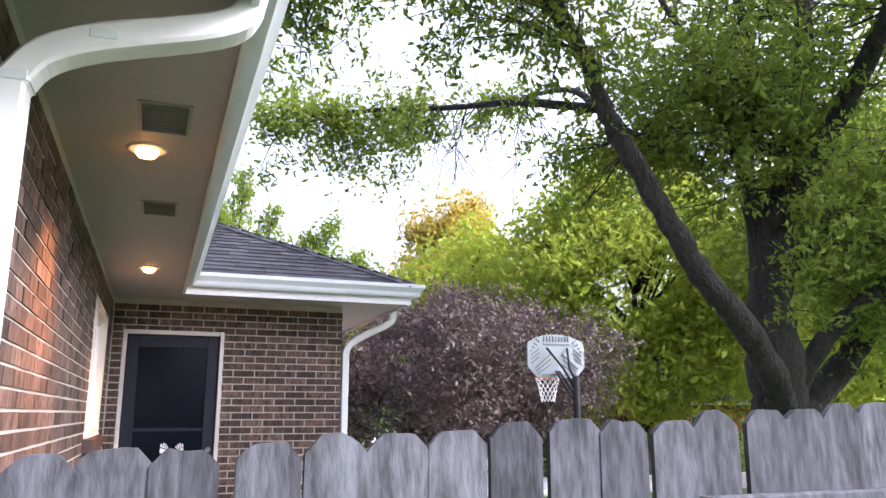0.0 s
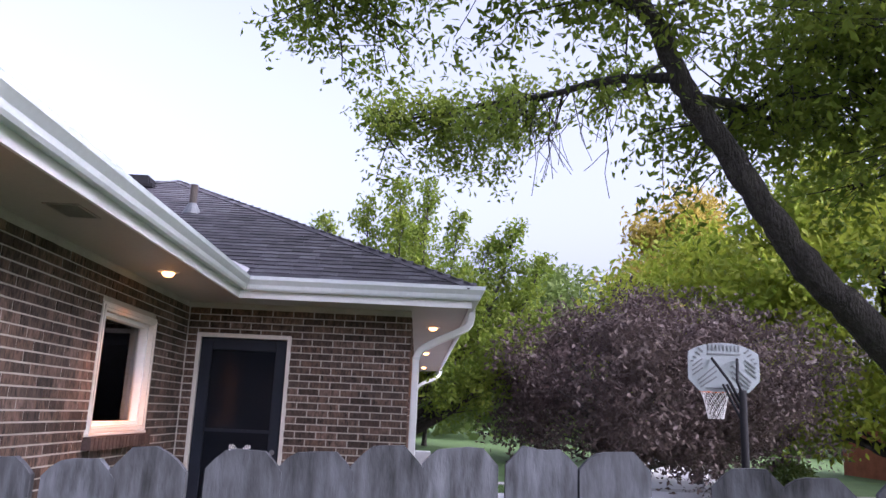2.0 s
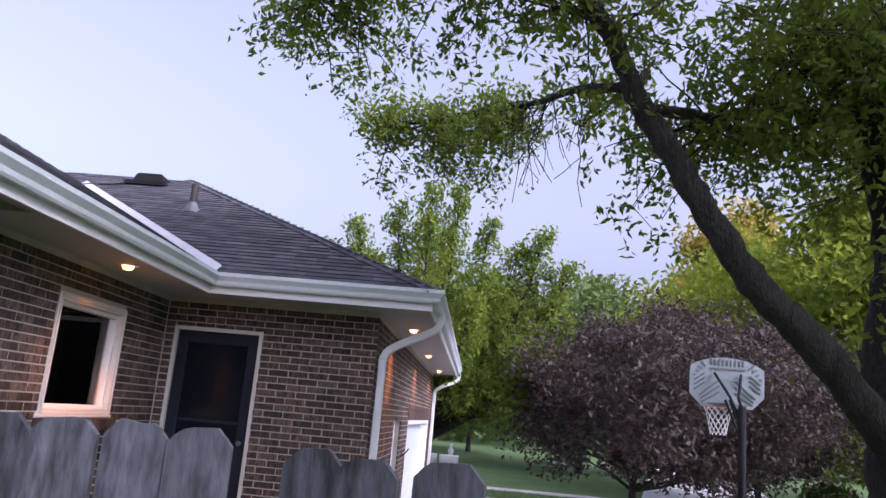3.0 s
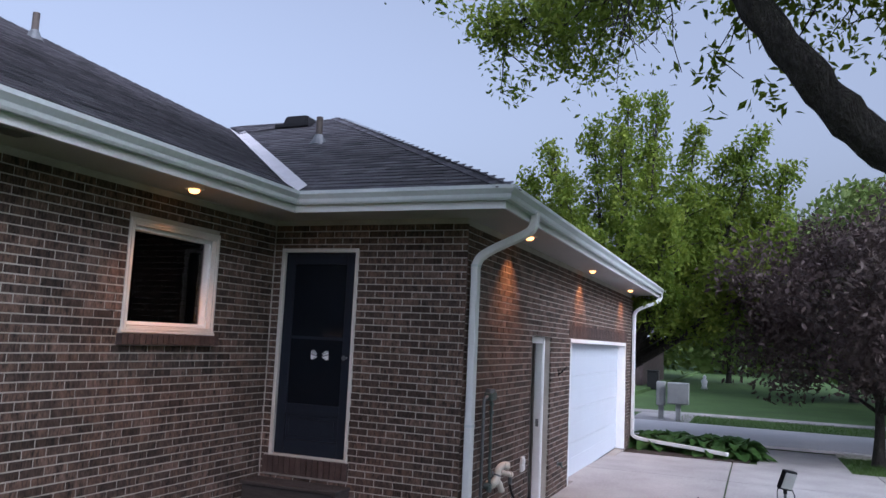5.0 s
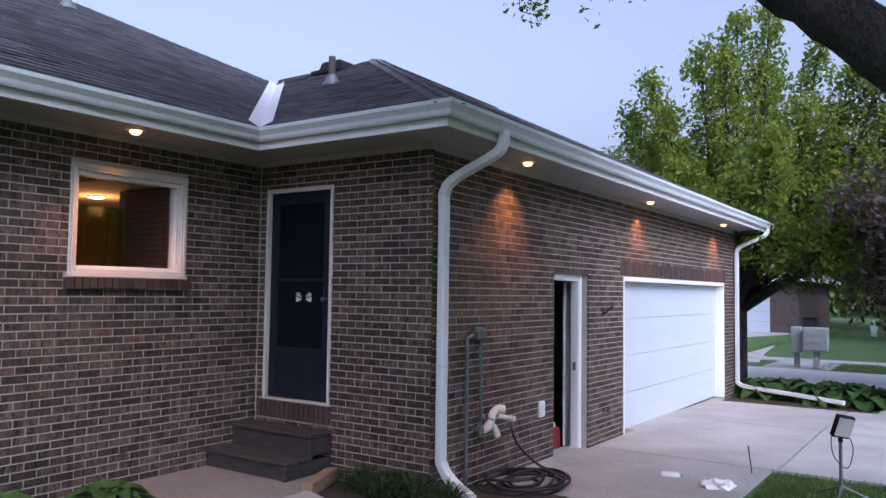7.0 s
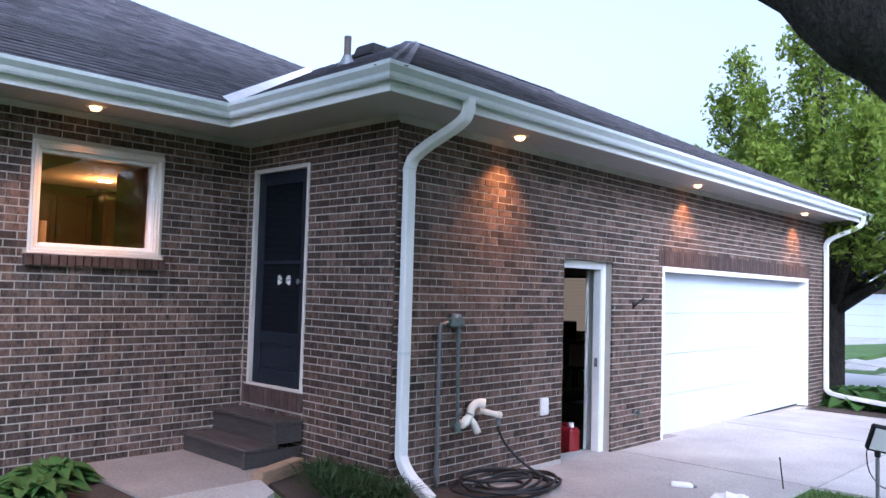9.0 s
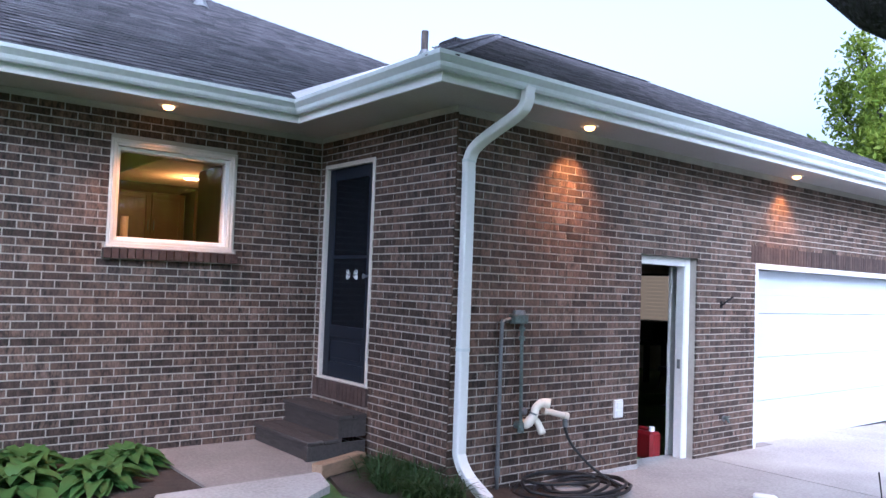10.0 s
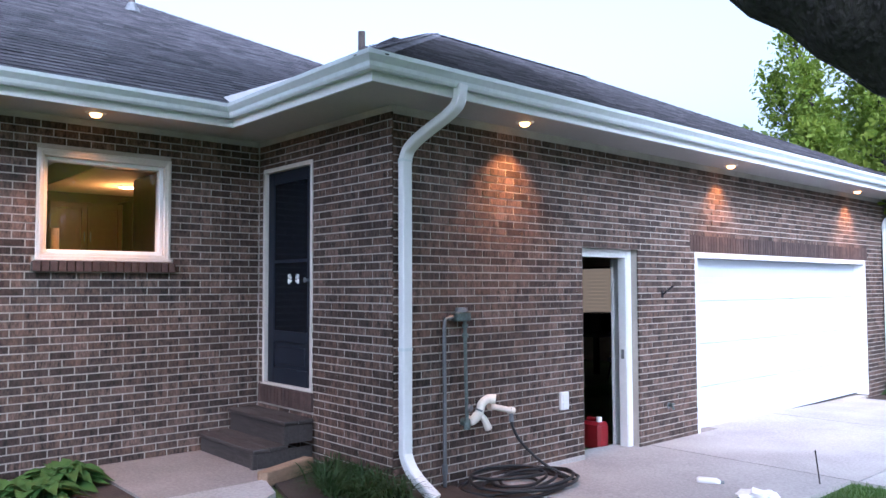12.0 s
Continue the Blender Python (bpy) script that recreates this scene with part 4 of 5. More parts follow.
part("valve_body", boxes((0.01, 0.0, 1.42, 0.1, 0.17, 1.50), bevel=0.012), COPPER, pb)
part("valve_cap", tube(bmesh.new(), [(0.055, 0.09, 1.5), (0.055, 0.09, 1.535)], [0.06, 0.05], 14), PIPE, pb)
for z in (1.36, 1.28):
    part("union_nut", tube(bmesh.new(), [(0.055, 0.132, z), (0.055, 0.134, z + 0.035)], 0.028, 6), COPPER, pb)
part("coupling", tube(bmesh.new(), [(0.055, 0.15, 0.5), (0.055, 0.15, 0.58)], 0.028, 8), COPPER, pb)
part("foot_coupling", tube(bmesh.new(), [(0.05, -0.10, 0.16), (0.05, -0.10, 0.24)], 0.025, 8), PIPE, pb)
part("wall_outlet_pipe", tube(bmesh.new(), [(-0.02, 0.15, 0.56), (0.06, 0.15, 0.56)], 0.035, 12), COPPER, pb)
pv = thing("pvc_drain", (GX, 8.5, 0.6), "white plastic elbow pipes fixed to the brick wall", "pipe")
part("elbow", tube(bmesh.new(), curve([(0.0, 0.06, -0.05), (0.06, 0.05, -0.06), (0.09, 0.06, -0.03), (0.105, 0.10, 0.03), (0.11, 0.12, 0.09), (0.135, 0.17, 0.13), (0.17, 0.205, 0.125)], 6), 0.036, 16), PVC, pv, smooth=True)
cuff = part("elbow_cuff", tube(bmesh.new(), [(0.145, 0.182, 0.128), (0.182, 0.217, 0.122)], 0.043, 18), PVC, pv)
# Black disc on the closed end stands for the shade inside the pipe.
part("bore_shade_disc", tube(bmesh.new(), [(0.1815, 0.2165, 0.122), (0.184, 0.219, 0.1217)], 0.031, 16), RUBBER, cuff, "dark disc for the shaded hollow of the pipe end")
part("cup_ring", tube(bmesh.new(), [(0.085, 0.05, -0.045), (0.10, 0.075, -0.005)], 0.042, 16), PVC, pv)
part("drop_pipe", tube(bmesh.new(), curve([(0.10, 0.11, 0.0), (0.12, 0.14, -0.05), (0.13, 0.18, -0.13)], 4), [0.024, 0.025, 0.026, 0.028, 0.029, 0.030, 0.031, 0.033, 0.034], 14), PVC, pv, smooth=True)
part("side_pipe", tube(bmesh.new(), [(0.09, 0.23, 0.055), (0.13, 0.47, -0.005)], 0.026, 14), PVC, pv, smooth=True)
cap_ = part("side_pipe_collar", tube(bmesh.new(), [(0.088, 0.225, 0.056), (0.094, 0.255, 0.049)], 0.034, 14), PVC, pv)
part("side_pipe_end", tube(bmesh.new(), [(0.126, 0.445, 0.002), (0.133, 0.487, -0.009)], 0.033, 14), PVC, pv)
part("band_clamp", tube(bmesh.new(), [(0.10, 0.095, 0.03), (0.103, 0.10, 0.045)], 0.040, 16), PIPE, pv, "steel band clamp")
part("tap_wheel", tube(bmesh.new(), [(0.075, 0.005, 0.06), (0.095, 0.01, 0.06)], [0.035, 0.028], 12), PIPE, pv)
ho = thing("garden_hose", (2.1, 8.83, -0.02), "black rubber hose coiled loosely on the ground", "hose")
rh = random.Random(11)
pts = []
for i in range(150):
    a = i * 0.30
    r = 0.30 + 0.16 * math.sin(i * 0.11) + rh.uniform(-0.01, 0.01)
    pts.append((r * math.cos(a) * 0.85, r * math.sin(a) * 1.35, 0.03 + 0.0009 * i * (0.6 + 0.4 * math.sin(i * 0.23))))
part("coil", tube(bmesh.new(), pts, 0.014, 7), RUBBER, ho, smooth=True)
part("riser_hose", tube(bmesh.new(), curve([(-0.21, 0.13, 0.59), (-0.205, 0.14, 0.48), (-0.16, 0.2, 0.34), (0.0, 0.3, 0.17), (0.2, 0.42, 0.06), (0.22, 0.5, 0.03)], 6), 0.013, 8), RUBBER, ho, smooth=True)
part("fitting", tube(bmesh.new(), [(-0.212, 0.128, 0.615), (-0.208, 0.132, 0.52)], [0.02, 0.024], 10), PIPE, ho)
ob_ = thing("outlet_cover", (GX, 9.83, 0.58), "white weatherproof electrical outlet cover on brick", "outlet")
part("plate", boxes((0, -0.06, -0.085, 0.03, 0.06, 0.085), bevel=0.006), WHITE, ob_)
for z in (-0.04, 0.035):
    part("flap", boxes((0.03, -0.045, z - 0.03, 0.042, 0.045, z + 0.03), bevel=0.004), WHITE, ob_)
hk = thing("wall_hook", (GX, 11.6, 1.62), "dark iron hook on the brick wall", "hook")
part("arm", tube(bmesh.new(), curve([(0.0, -0.01, -0.03), (0.04, -0.02, -0.01), (0.09, 0.03, 0.05), (0.10, 0.06, 0.07)], 4), 0.010, 8), DARKMETAL, hk)
part("plate", boxes((0, -0.03, -0.06, 0.008, 0.01, 0.02)), DARKMETAL, hk)
tp = thing("hose_tap", (GX, 11.68, 0.34), "small metal hose tap on the brick wall", "tap")
part("spigot", tube(bmesh.new(), [(0, 0, 0), (0.05, 0, 0), (0.07, 0, -0.04)], [0.015, 0.018, 0.014], 10), COPPER, tp)
part("wheel", tube(bmesh.new(), [(0.05, 0, 0.02), (0.05, 0, 0.03)], 0.03, 12), COPPER, tp)
part("flange", tube(bmesh.new(), [(0, 0, 0), (0.008, 0, 0)], 0.035, 12), PIPE, tp)

# ---- board fence with gate ----
def picket_mesh(seed):
    r = random.Random(seed)
    w, h = 0.138 + r.uniform(-0.006, 0.004), 1.885 + r.uniform(-0.008, 0.008)
    e = 0.034 + r.uniform(-0.006, 0.006)
    hw_ = w / 2
    poly = [(-hw_, 0), (hw_, 0), (hw_, h - e * 1.1), (hw_ - e * 0.5, h - e * 0.55), (hw_ - e, h - r.uniform(0, .008)), (r.uniform(-.02, .02), h + r.uniform(-.008, .004)), (-hw_ + e, h - r.uniform(0, .008)), (-hw_ + e * 0.5, h - e * 0.55), (-hw_, h - e * 1.1)]
    bm = extrude(poly, 0.017, 'y')
    bmesh.ops.recalc_face_normals(bm, faces=bm.faces)
    me = bpy.data.meshes.new("picket")
    bm.to_mesh(me)
    bm.free()
    me.materials.append(FENCE)
    return me


PICKETS = [picket_mesh(s) for s in range(7)]
fence = thing("board_fence", (WX, 1.6, 0.1), "weathered grey dog-eared board fence", "fence")
rf = random.Random(4)
x = 0.075
i = 0
while x < 2.33 - WX + 0.02:
    o = new("picket", PICKETS[i % 7])
    o.parent = fence
    o.matrix_basis = pose(x, rf.uniform(-0.003, 0.003), 0.02 + 0.049 * x + rf.uniform(-0.008, 0.006), 0, rf.uniform(-0.6, 0.6), rf.uniform(-1.5, 1.5))
    x += 0.1445
    i += 1
for x0, x1, z in ((0.01, 1.72, 1.66), (1.725, 2.76, 1.70), (0.01, 2.76, 0.45)):
    part("rail", boxes((x0, -0.045, z, x1, -0.006, z + 0.09), bevel=0.005), FENCE, fence)
part("post", boxes((2.68, -0.135, -0.1, 2.77, -0.046, 1.78), bevel=0.006), FENCE, fence)
gate = thing("fence_gate", (2.38, 1.6, 0.1), "weathered grey board gate standing slightly ajar", "gate")
for k in range(3):
    o = new("picket", PICKETS[(k * 3 + 1) % 7])
    o.parent = gate
    o.matrix_basis = pose(0.075 + k * 0.1445, 0, 0.06 + rf.uniform(-0.012, 0.012), 0, rf.uniform(-0.5, 0.5), rf.uniform(-1.5, 1.5))
for z in (0.5, 1.62):
    part("rail", boxes((0.01, -0.045, z, 0.43, -0.006, z + 0.09), bevel=0.005), FENCE, gate)
    part("hinge", boxes((-0.04, -0.05, z + 0.03, 0.2, -0.046, z + 0.06)), DARKMETAL, gate)
gate.matrix_basis = pose(2.38, 1.6, 0.15, 0, 0, -15)


# ---- trees ----
def grow(rng, base, tip, r0, out, n=6, wob=0.12):
    """A wobbly tapering limb from base to tip; returns its points."""
    base, tip = Vector(base), Vector(tip)
    L = (tip - base).length
    pts = []
    for i in range(n + 1):
        f = i / n
        p = base.lerp(tip, f) + Vector((rng.uniform(-1, 1), rng.uniform(-1, 1), rng.uniform(-0.5, 1))) * (wob * L * f * (1 - f))
        pts.append(p)
    out.append((pts, [max(r0 * (1 - 0.8 * i / n), 0.004) for i in range(n + 1)]))
    return pts


def limbs_mesh(name, limbs, parent, sides=9):
    bm = bmesh.new()
    for pts, rad in limbs:
        tube(bm, pts, rad, sides if rad[0] > 0.03 else 5)
    return part(name, bm, BARK, parent, smooth=True)


def crown_tree(name, x, y, height, trunk_h, r, rx, crown, bottom, n_clumps, per, leaf, material, label, seed, clump=0.55, taper=0.5, limbs_n=40):
    """A tree: trunk, limbs to clumps spread in an uneven egg, and leaves round their ends."""
    rng, nr = random.Random(seed), np.random.default_rng(seed)
    z = grade(x, y)
    t = thing(name, (x, y, z), label, "tree")
    limbs = []
    trunk = [Vector((0, 0, -0.2)), Vector((0.02, 0, 0.25)), Vector((0.05, 0.03, trunk_h)), Vector((0.0, 0.1, (trunk_h + height) * 0.5)), Vector((0.1, 0, height * 0.9))]
    tp = curve(trunk, 4)
    n = len(tp)
    limbs_mesh("trunk", [(tp, [r * (1.35 if i == 0 else 1) * (1 - 0.93 * (i / (n - 1)) ** 0.8) + 0.008 for i in range(n)])], t, 12)
    cen, C = [], []
    zc, rz = (height + bottom) / 2, (height - bottom) / 2
    while len(cen) < n_clumps:
        d = nr.normal(size=3)
        d /= np.linalg.norm(d)
        rad = nr.uniform(0.35, 1.0) ** 0.45
        lump = 1 + 0.34 * noise.noise(Vector((d[0] * 2.1 + seed, d[1] * 2.1, d[2] * 2.1)))
        up = d[2] * rad
        nar = 1 - taper * max(up, 0) ** 1.5
        p = Vector((d[0] * rad * rx * lump * nar + crown[0], d[1] * rad * rx * lump * nar + crown[1], zc + up * rz * lump))
        cen.append(p)
    for j, p in enumerate(cen):
        m = np.clip(nr.normal(size=(per, 3)), -1.7, 1.7) * np.array([clump, clump, clump * 0.8]) * nr.uniform(0.6, 1.25)
        C.append(m + np.array(p))
        if j < limbs_n:
            zb = max(trunk_h * 0.8, min(p.z * 0.65, height * 0.75))
            k = min(range(n), key=lambda q: abs(tp[q].z - zb))
            b = tp[k]
            grow(rng, b, p, r * 0.32 * (1 - 0.5 * zb / height), limbs, 5, 0.15)
    for one in limbs:
        limbs_mesh("limb", [one], t, 6)
    leaves("crown", np.concatenate(C), leaf, material, t, rng=nr)
    return t


# the big ash: trunk and limbs
ash = thing("ash_tree", (6.2, 6.35, 0.1), "large spreading shade tree with dark furrowed bark", "tree")
AO = Vector((6.2, 6.35, 0.1))
ra, na = random.Random(21), np.random.default_rng(21)


def rel(*pts):
    return [Vector(p) - AO for p in pts]


main_limbs = []


def limb(pts, r0, r1):
    P = curve(rel(*pts), 7)
    n = len(P)
    P = [p + Vector((ra.uniform(-1, 1), ra.uniform(-1, 1), ra.uniform(-1, 1))) * 0.09 * r0 for p in P]
    R = [(r0 + (r1 - r0) * i / (n - 1)) * ra.uniform(0.93, 1.09) for i in range(n)]
    main_limbs.append((P, R))
    return P


tr = limb([(6.42, 6.68, -0.1), (6.42, 6.66, 0.5), (6.38, 6.6, 1.4), (6.26, 6.54, 2.3), (6.2, 6.52, 3.05)], 0.37, 0.27)
lA = limb([(6.2, 6.45, 2.1), (5.84, 6.12, 2.43), (5.3, 5.93, 2.98), (4.84, 5.9, 3.4), (4.51, 5.87, 3.86), (4.19, 5.9, 4.41), (3.92, 5.92, 4.84), (3.65, 5.88, 5.42), (3.1, 5.7, 6.1), (2.5, 5.4, 7.1)], 0.15, 0.06)
lU = limb([(6.2, 6.52, 2.85), (6.3, 6.5, 3.83), (6.52, 6.45, 4.5), (6.78, 6.4, 5.35), (6.98, 6.4, 6.31), (7.2, 6.5, 7.6), (7.3, 6.6, 9.0)], 0.25, 0.06)
lV = limb([(6.2, 6.55, 3.3), (6.22, 6.6, 4.06), (6.12, 6.6, 4.85), (6.36, 6.6, 5.93), (6.3, 6.7, 7.2), (6.1, 6.9, 8.4)], 0.13, 0.04)
lW = limb([(6.14, 6.6, 4.7), (5.9, 6.65, 5.4), (5.75, 6.8, 6.2), (5.3, 7.1, 7.4)], 0.07, 0.03)
lR = limb([(6.35, 6.5, 2.2), (6.8, 6.35, 2.9), (7.61, 6.2, 3.54), (8.8, 6.3, 4.5), (10.0, 6.6, 5.6)], 0.12, 0.05)
lQ = limb([(6.4, 6.6, 1.7), (7.1, 6.9, 2.25), (7.81, 7.0, 2.73), (8.5, 7.0, 3.5), (9.4, 7.2, 4.8), (10.4, 7.6, 6.0)], 0.20, 0.07)
lS = limb([(6.25, 6.55, 3.2), (6.78, 6.8, 3.74), (7.63, 6.8, 4.33), (8.56, 6.8, 5.04), (9.8, 7.0, 6.2)], 0.15, 0.05)
# lX and lY are added limbs, mostly out of view, to shade the west wall.
lX = limb([(3.2, 5.73, 5.98), (3.4, 5.2, 6.6), (3.7, 4.5, 7.1), (4.0, 3.6, 7.4), (3.4, 2.4, 8.0)], 0.08, 0.03)
lY = limb([(6.3, 6.4, 4.1), (6.4, 5.4, 5.2), (6.3, 4.2, 6.4), (6.0, 2.6, 7.3), (5.6, 1.0, 7.9)], 0.13, 0.04)
lB = limb([(3.88, 6.0, 5.0), (3.55, 7.2, 5.5), (3.2, 8.4, 5.85), (2.6, 9.2, 6.05), (1.8, 9.7, 6.05), (1.0, 10.0, 5.95)], 0.05, 0.012)
lC = limb([(3.95, 5.97, 4.8), (4.6, 6.6, 5.05), (5.3, 7.3, 5.2), (6.2, 8.2, 5.7)], 0.06, 0.02)
lE = limb([(3.3, 5.7, 5.7), (2.5, 6.2, 6.7), (1.5, 6.9, 6.7), (0.5, 7.5, 6.25)], 0.07, 0.015)
lF = limb([(3.9, 5.99, 4.95), (4.25, 7.3, 5.8), (4.3, 9.0, 6.3), (3.9, 9.6, 6.1)], 0.045, 0.012)
limbs_mesh("trunk", main_limbs[:1], ash, 14)
for one in main_limbs[1:]:
    limbs_mesh("limb", [one], ash, 12)
twigs, LC = [], []


def foliate(P, f0, count, reach, per, spread, dropdown=0.3, up=0.1):
    """Side twigs along the points P from the fraction f0 on, each ending in small tufts of leaves."""
    n = len(P)

    def tuft(c):
        for _ in range(4):
            q_ = np.array(c) + na.normal(size=3) * spread * 0.75
            LC.append(q_ + np.clip(na.normal(size=(max(per // 4, 4), 3)), -1.6, 1.6) * 0.065)

    for _ in range(count):
        q = P[min(int((f0 + (1 - f0) * ra.random()) * (n - 1)), n - 1)]
        d = Vector((ra.gauss(0, 1), ra.gauss(0, 1), ra.gauss(up, 0.5))).normalized() * reach * ra.uniform(0.4, 1.1)
        tip = q + d - Vector((0, 0, dropdown * ra.random()))
        pts = grow(ra, q, tip, 0.012 + 0.008 * ra.random(), twigs, 4, 0.2)
        for _ in range(4):
            s = pts[ra.randint(1, 4)]
            e = s + Vector((ra.gauss(0, 1), ra.gauss(0, 1), ra.gauss(-0.15, 0.6))).normalized() * reach * 0.5 * ra.random()
            grow(ra, s, e, 0.006, twigs, 2, 0.1)
            tuft(e)
        tuft(tip)


foliate(lB, 0.42, 44, 0.85, 30, 0.17, 0.5)
foliate(lE, 0.3, 50, 1.0, 32, 0.18, 0.4)
foliate(lA, 0.78, 44, 1.3, 32, 0.2, 0.2, 0.4)
foliate(lC, 0.4, 30, 1.0, 30, 0.2, 0.4)
foliate(lF, 0.55, 8, 0.5, 26, 0.15, 0.3)
foliate(lU, 0.35, 85, 2.0, 36, 0.26, 0.3, 0.2)
foliate(lV, 0.3, 48, 1.7, 36, 0.25, 0.3, 0.2)
foliate(lW, 0.3, 34, 1.5, 36, 0.25, 0.3, 0.2)
foliate(lR, 0.4, 60, 1.3, 36, 0.24, 0.3, 0.5)
foliate(lQ, 0.5, 60, 1.4, 36, 0.24, 0.3, 0.3)
foliate(lS, 0.35, 60, 1.6, 36, 0.25, 0.3, 0.2)
# Added overhead leaves that hold light off the west wall.
foliate(lX, 0.45, 80, 1.7, 34, 0.26, 0.2, 0.4)
foliate(lY, 0.4, 110, 1.8, 34, 0.26, 0.2, 0.4)
for k in range(14):
    q = lB[int(len(lB) * ra.uniform(0.15, 0.5))]
    e = q + Vector((ra.uniform(-0.5, 0.4), ra.uniform(-0.5, 0.5), -ra.uniform(0.5, 1.2)))
    pts = grow(ra, q, e, 0.009, twigs, 5, 0.25)
    for _ in range(2):
        grow(ra, pts[3], pts[3] + Vector((ra.uniform(-0.3, 0.3), ra.uniform(-0.3, 0.3), -ra.uniform(0.1, 0.4))), 0.005, twigs, 3, 0.2)
bmt = bmesh.new()
for pts, rad in twigs:
    tube(bmt, pts, rad, 4, cap=False)
tagged(part("twigwork", bmt, BARK, ash), kind="stuff")
leaves("crown", np.concatenate(LC), 0.09, ASHLEAF, ash, rng=na, aspect=0.42)
kn = part("knot", tube(bmesh.new(), [(0, 0, 0), (-0.02, -0.03, 0), (-0.02, -0.035, 0)], [0.075, 0.06, 0.02], 14), BARK, ash, "pale round pruning knot")
kn.location = Vector((6.02, 6.3, 3.25)) - AO



def leader_tree(name, x, y, r, leaders, per, leaf, material, label, seed):
    """A tree of upswept leaders, each (dx, dy, top, start), clothed in clumps that narrow to a pointed tip."""
    rng, nr = random.Random(seed), np.random.default_rng(seed)
    t = thing(name, (x, y, grade(x, y)), label, "tree")
    tp = curve([(0, 0, -0.2), (0.02, 0.02, 0.6), (0.05, 0, 1.6), (0.05, 0.05, 2.6)], 4)
    limbs_mesh("trunk", [(tp, [r * 1.3 - r * 0.35 * i / (len(tp) - 1) for i in range(len(tp))])], t, 12)
    C = []
    for dx, dy, top, z0 in leaders:
        b = Vector((0.04, 0.03, z0))
        e = Vector((dx, dy, top))
        m = b.lerp(e, 0.45) + Vector((dx * 0.22, dy * 0.22, 0))
        P = curve([b, m, e], 10)
        n = len(P)
        limbs_mesh("limb", [(P, [max(r * 0.5 * (1 - i / n), 0.012) for i in range(n)])], t, 7)
        subs = []
        for i in range(7, n):
            f = i / (n - 1)
            w = 1.0 * (1 - f) ** 0.6 + 0.22
            for _ in range(5):
                d = Vector((nr.normal(), nr.normal(), 0.35 * nr.normal() + 0.3)) * w * 0.40
                c = P[i] + d
                if rng.random() < 0.5:
                    grow(rng, P[i - 1], c, 0.02, subs, 3, 0.15)
                k = int(per * rng.uniform(0.6, 1.3))
                C.append(np.array(c) + np.clip(nr.normal(size=(k, 3)), -1.6, 1.6) * 0.15 * rng.uniform(0.7, 1.3))
        bm = bmesh.new()
        for pts, rad in subs:
            tube(bm, pts, rad, 4, cap=False)
        tagged(part("twigwork", bm, BARK, t), kind="stuff")
    leaves("crown", np.concatenate(C), leaf, material, t, rng=nr)
    return t


leader_tree("ash_tree", 1.3, 20.3, 0.22, [(-0.25, 1.6, 9.0, 2.5), (-1.25, 1.9, 8.4, 2.4), (0.6, 1.1, 8.8, 2.4), (1.55, 2.0, 8.1, 2.2), (-2.25, 1.1, 7.6, 2.2), (-3.05, 1.8, 7.0, 2.0), (2.35, 1.0, 7.2, 2.0), (-0.15, -0.1, 7.6, 2.2), (0.25, 3.1, 8.0, 2.2), (-1.55, 0.0, 6.4, 2.0), (1.55, 0.0, 6.2, 1.9), (3.2, 0.6, 5.4, 1.8), (-3.0, -0.1, 5.2, 1.8), (1.2, -1.9, 5.2, 1.8), (-0.6, -1.9, 4.8, 1.8), (3.1, 0.8, 7.6, 2.2), (3.8, 0.3, 6.6, 2.0), (3.6, -0.8, 5.0, 1.8), (2.6, -1.6, 4.2, 1.7)], 38, 0.14, ASHLEAF, "tall green shade tree beyond the garage end", 31)
crown_tree("plum_tree", 6.7, 19.6, 5.5, 1.1, 0.17, 4.15, (1.05, 0.4, 0), 1.35, 310, 170, 0.14, PLUMLEAF, "wide dark purple-leaved ornamental tree", 32, 0.38, 0.35, 120)
crown_tree("maple_tree", 18.2, 26.5, 12.5, 1.6, 0.35, 6.0, (0, 0, 0), 1.6, 260, 150, 0.32, MAPLELEAF, "broad yellow-green leafy tree", 33, 0.75, 0.4, 50)
crown_tree("maple_tree", 14.0, 34.0, 11.0, 1.6, 0.3, 4.5, (0, 0, 0), 2.0, 160, 130, 0.32, MAPLELEAF, "tall yellow-green leafy tree behind others", 34, 0.7, 0.4, 40)
crown_tree("maple_tree", 18.4, 47.0, 16.5, 2, 0.35, 4.6, (0, 0, 0), 3.0, 150, 130, 0.42, SUNGOLDLEAF, "tall tree with the low sun's gold put into its leaf colour", 35, 0.8, 0.5, 40)
crown_tree("maple_tree", 24.0, 18.5, 13.0, 1.6, 0.35, 6.5, (0, 0, 0), 2.0, 230, 140, 0.34, MAPLELEAF, "broad bright green leafy tree", 36, 0.8, 0.4, 40)
crown_tree("maple_tree", 9.0, 46.0, 11.0, 1.8, 0.3, 6.0, (0, 0, 0), 1.5, 150, 130, 0.42, WOODLEAF, "distant rounded green tree", 37, 0.8, 0.4, 30)
crown_tree("maple_tree", 2.5, 62.0, 13.0, 1.8, 0.3, 7.0, (0, 0, 0), 1.5, 150, 130, 0.5, WOODLEAF, "distant rounded green tree", 38, 0.9, 0.4, 30)
crown_tree("maple_tree", -14.0, 58.0, 13.0, 1.8, 0.3, 7.0, (0, 0, 0), 2.5, 130, 120, 0.5, WOODLEAF, "distant rounded green tree", 39, 0.9, 0.4, 30)
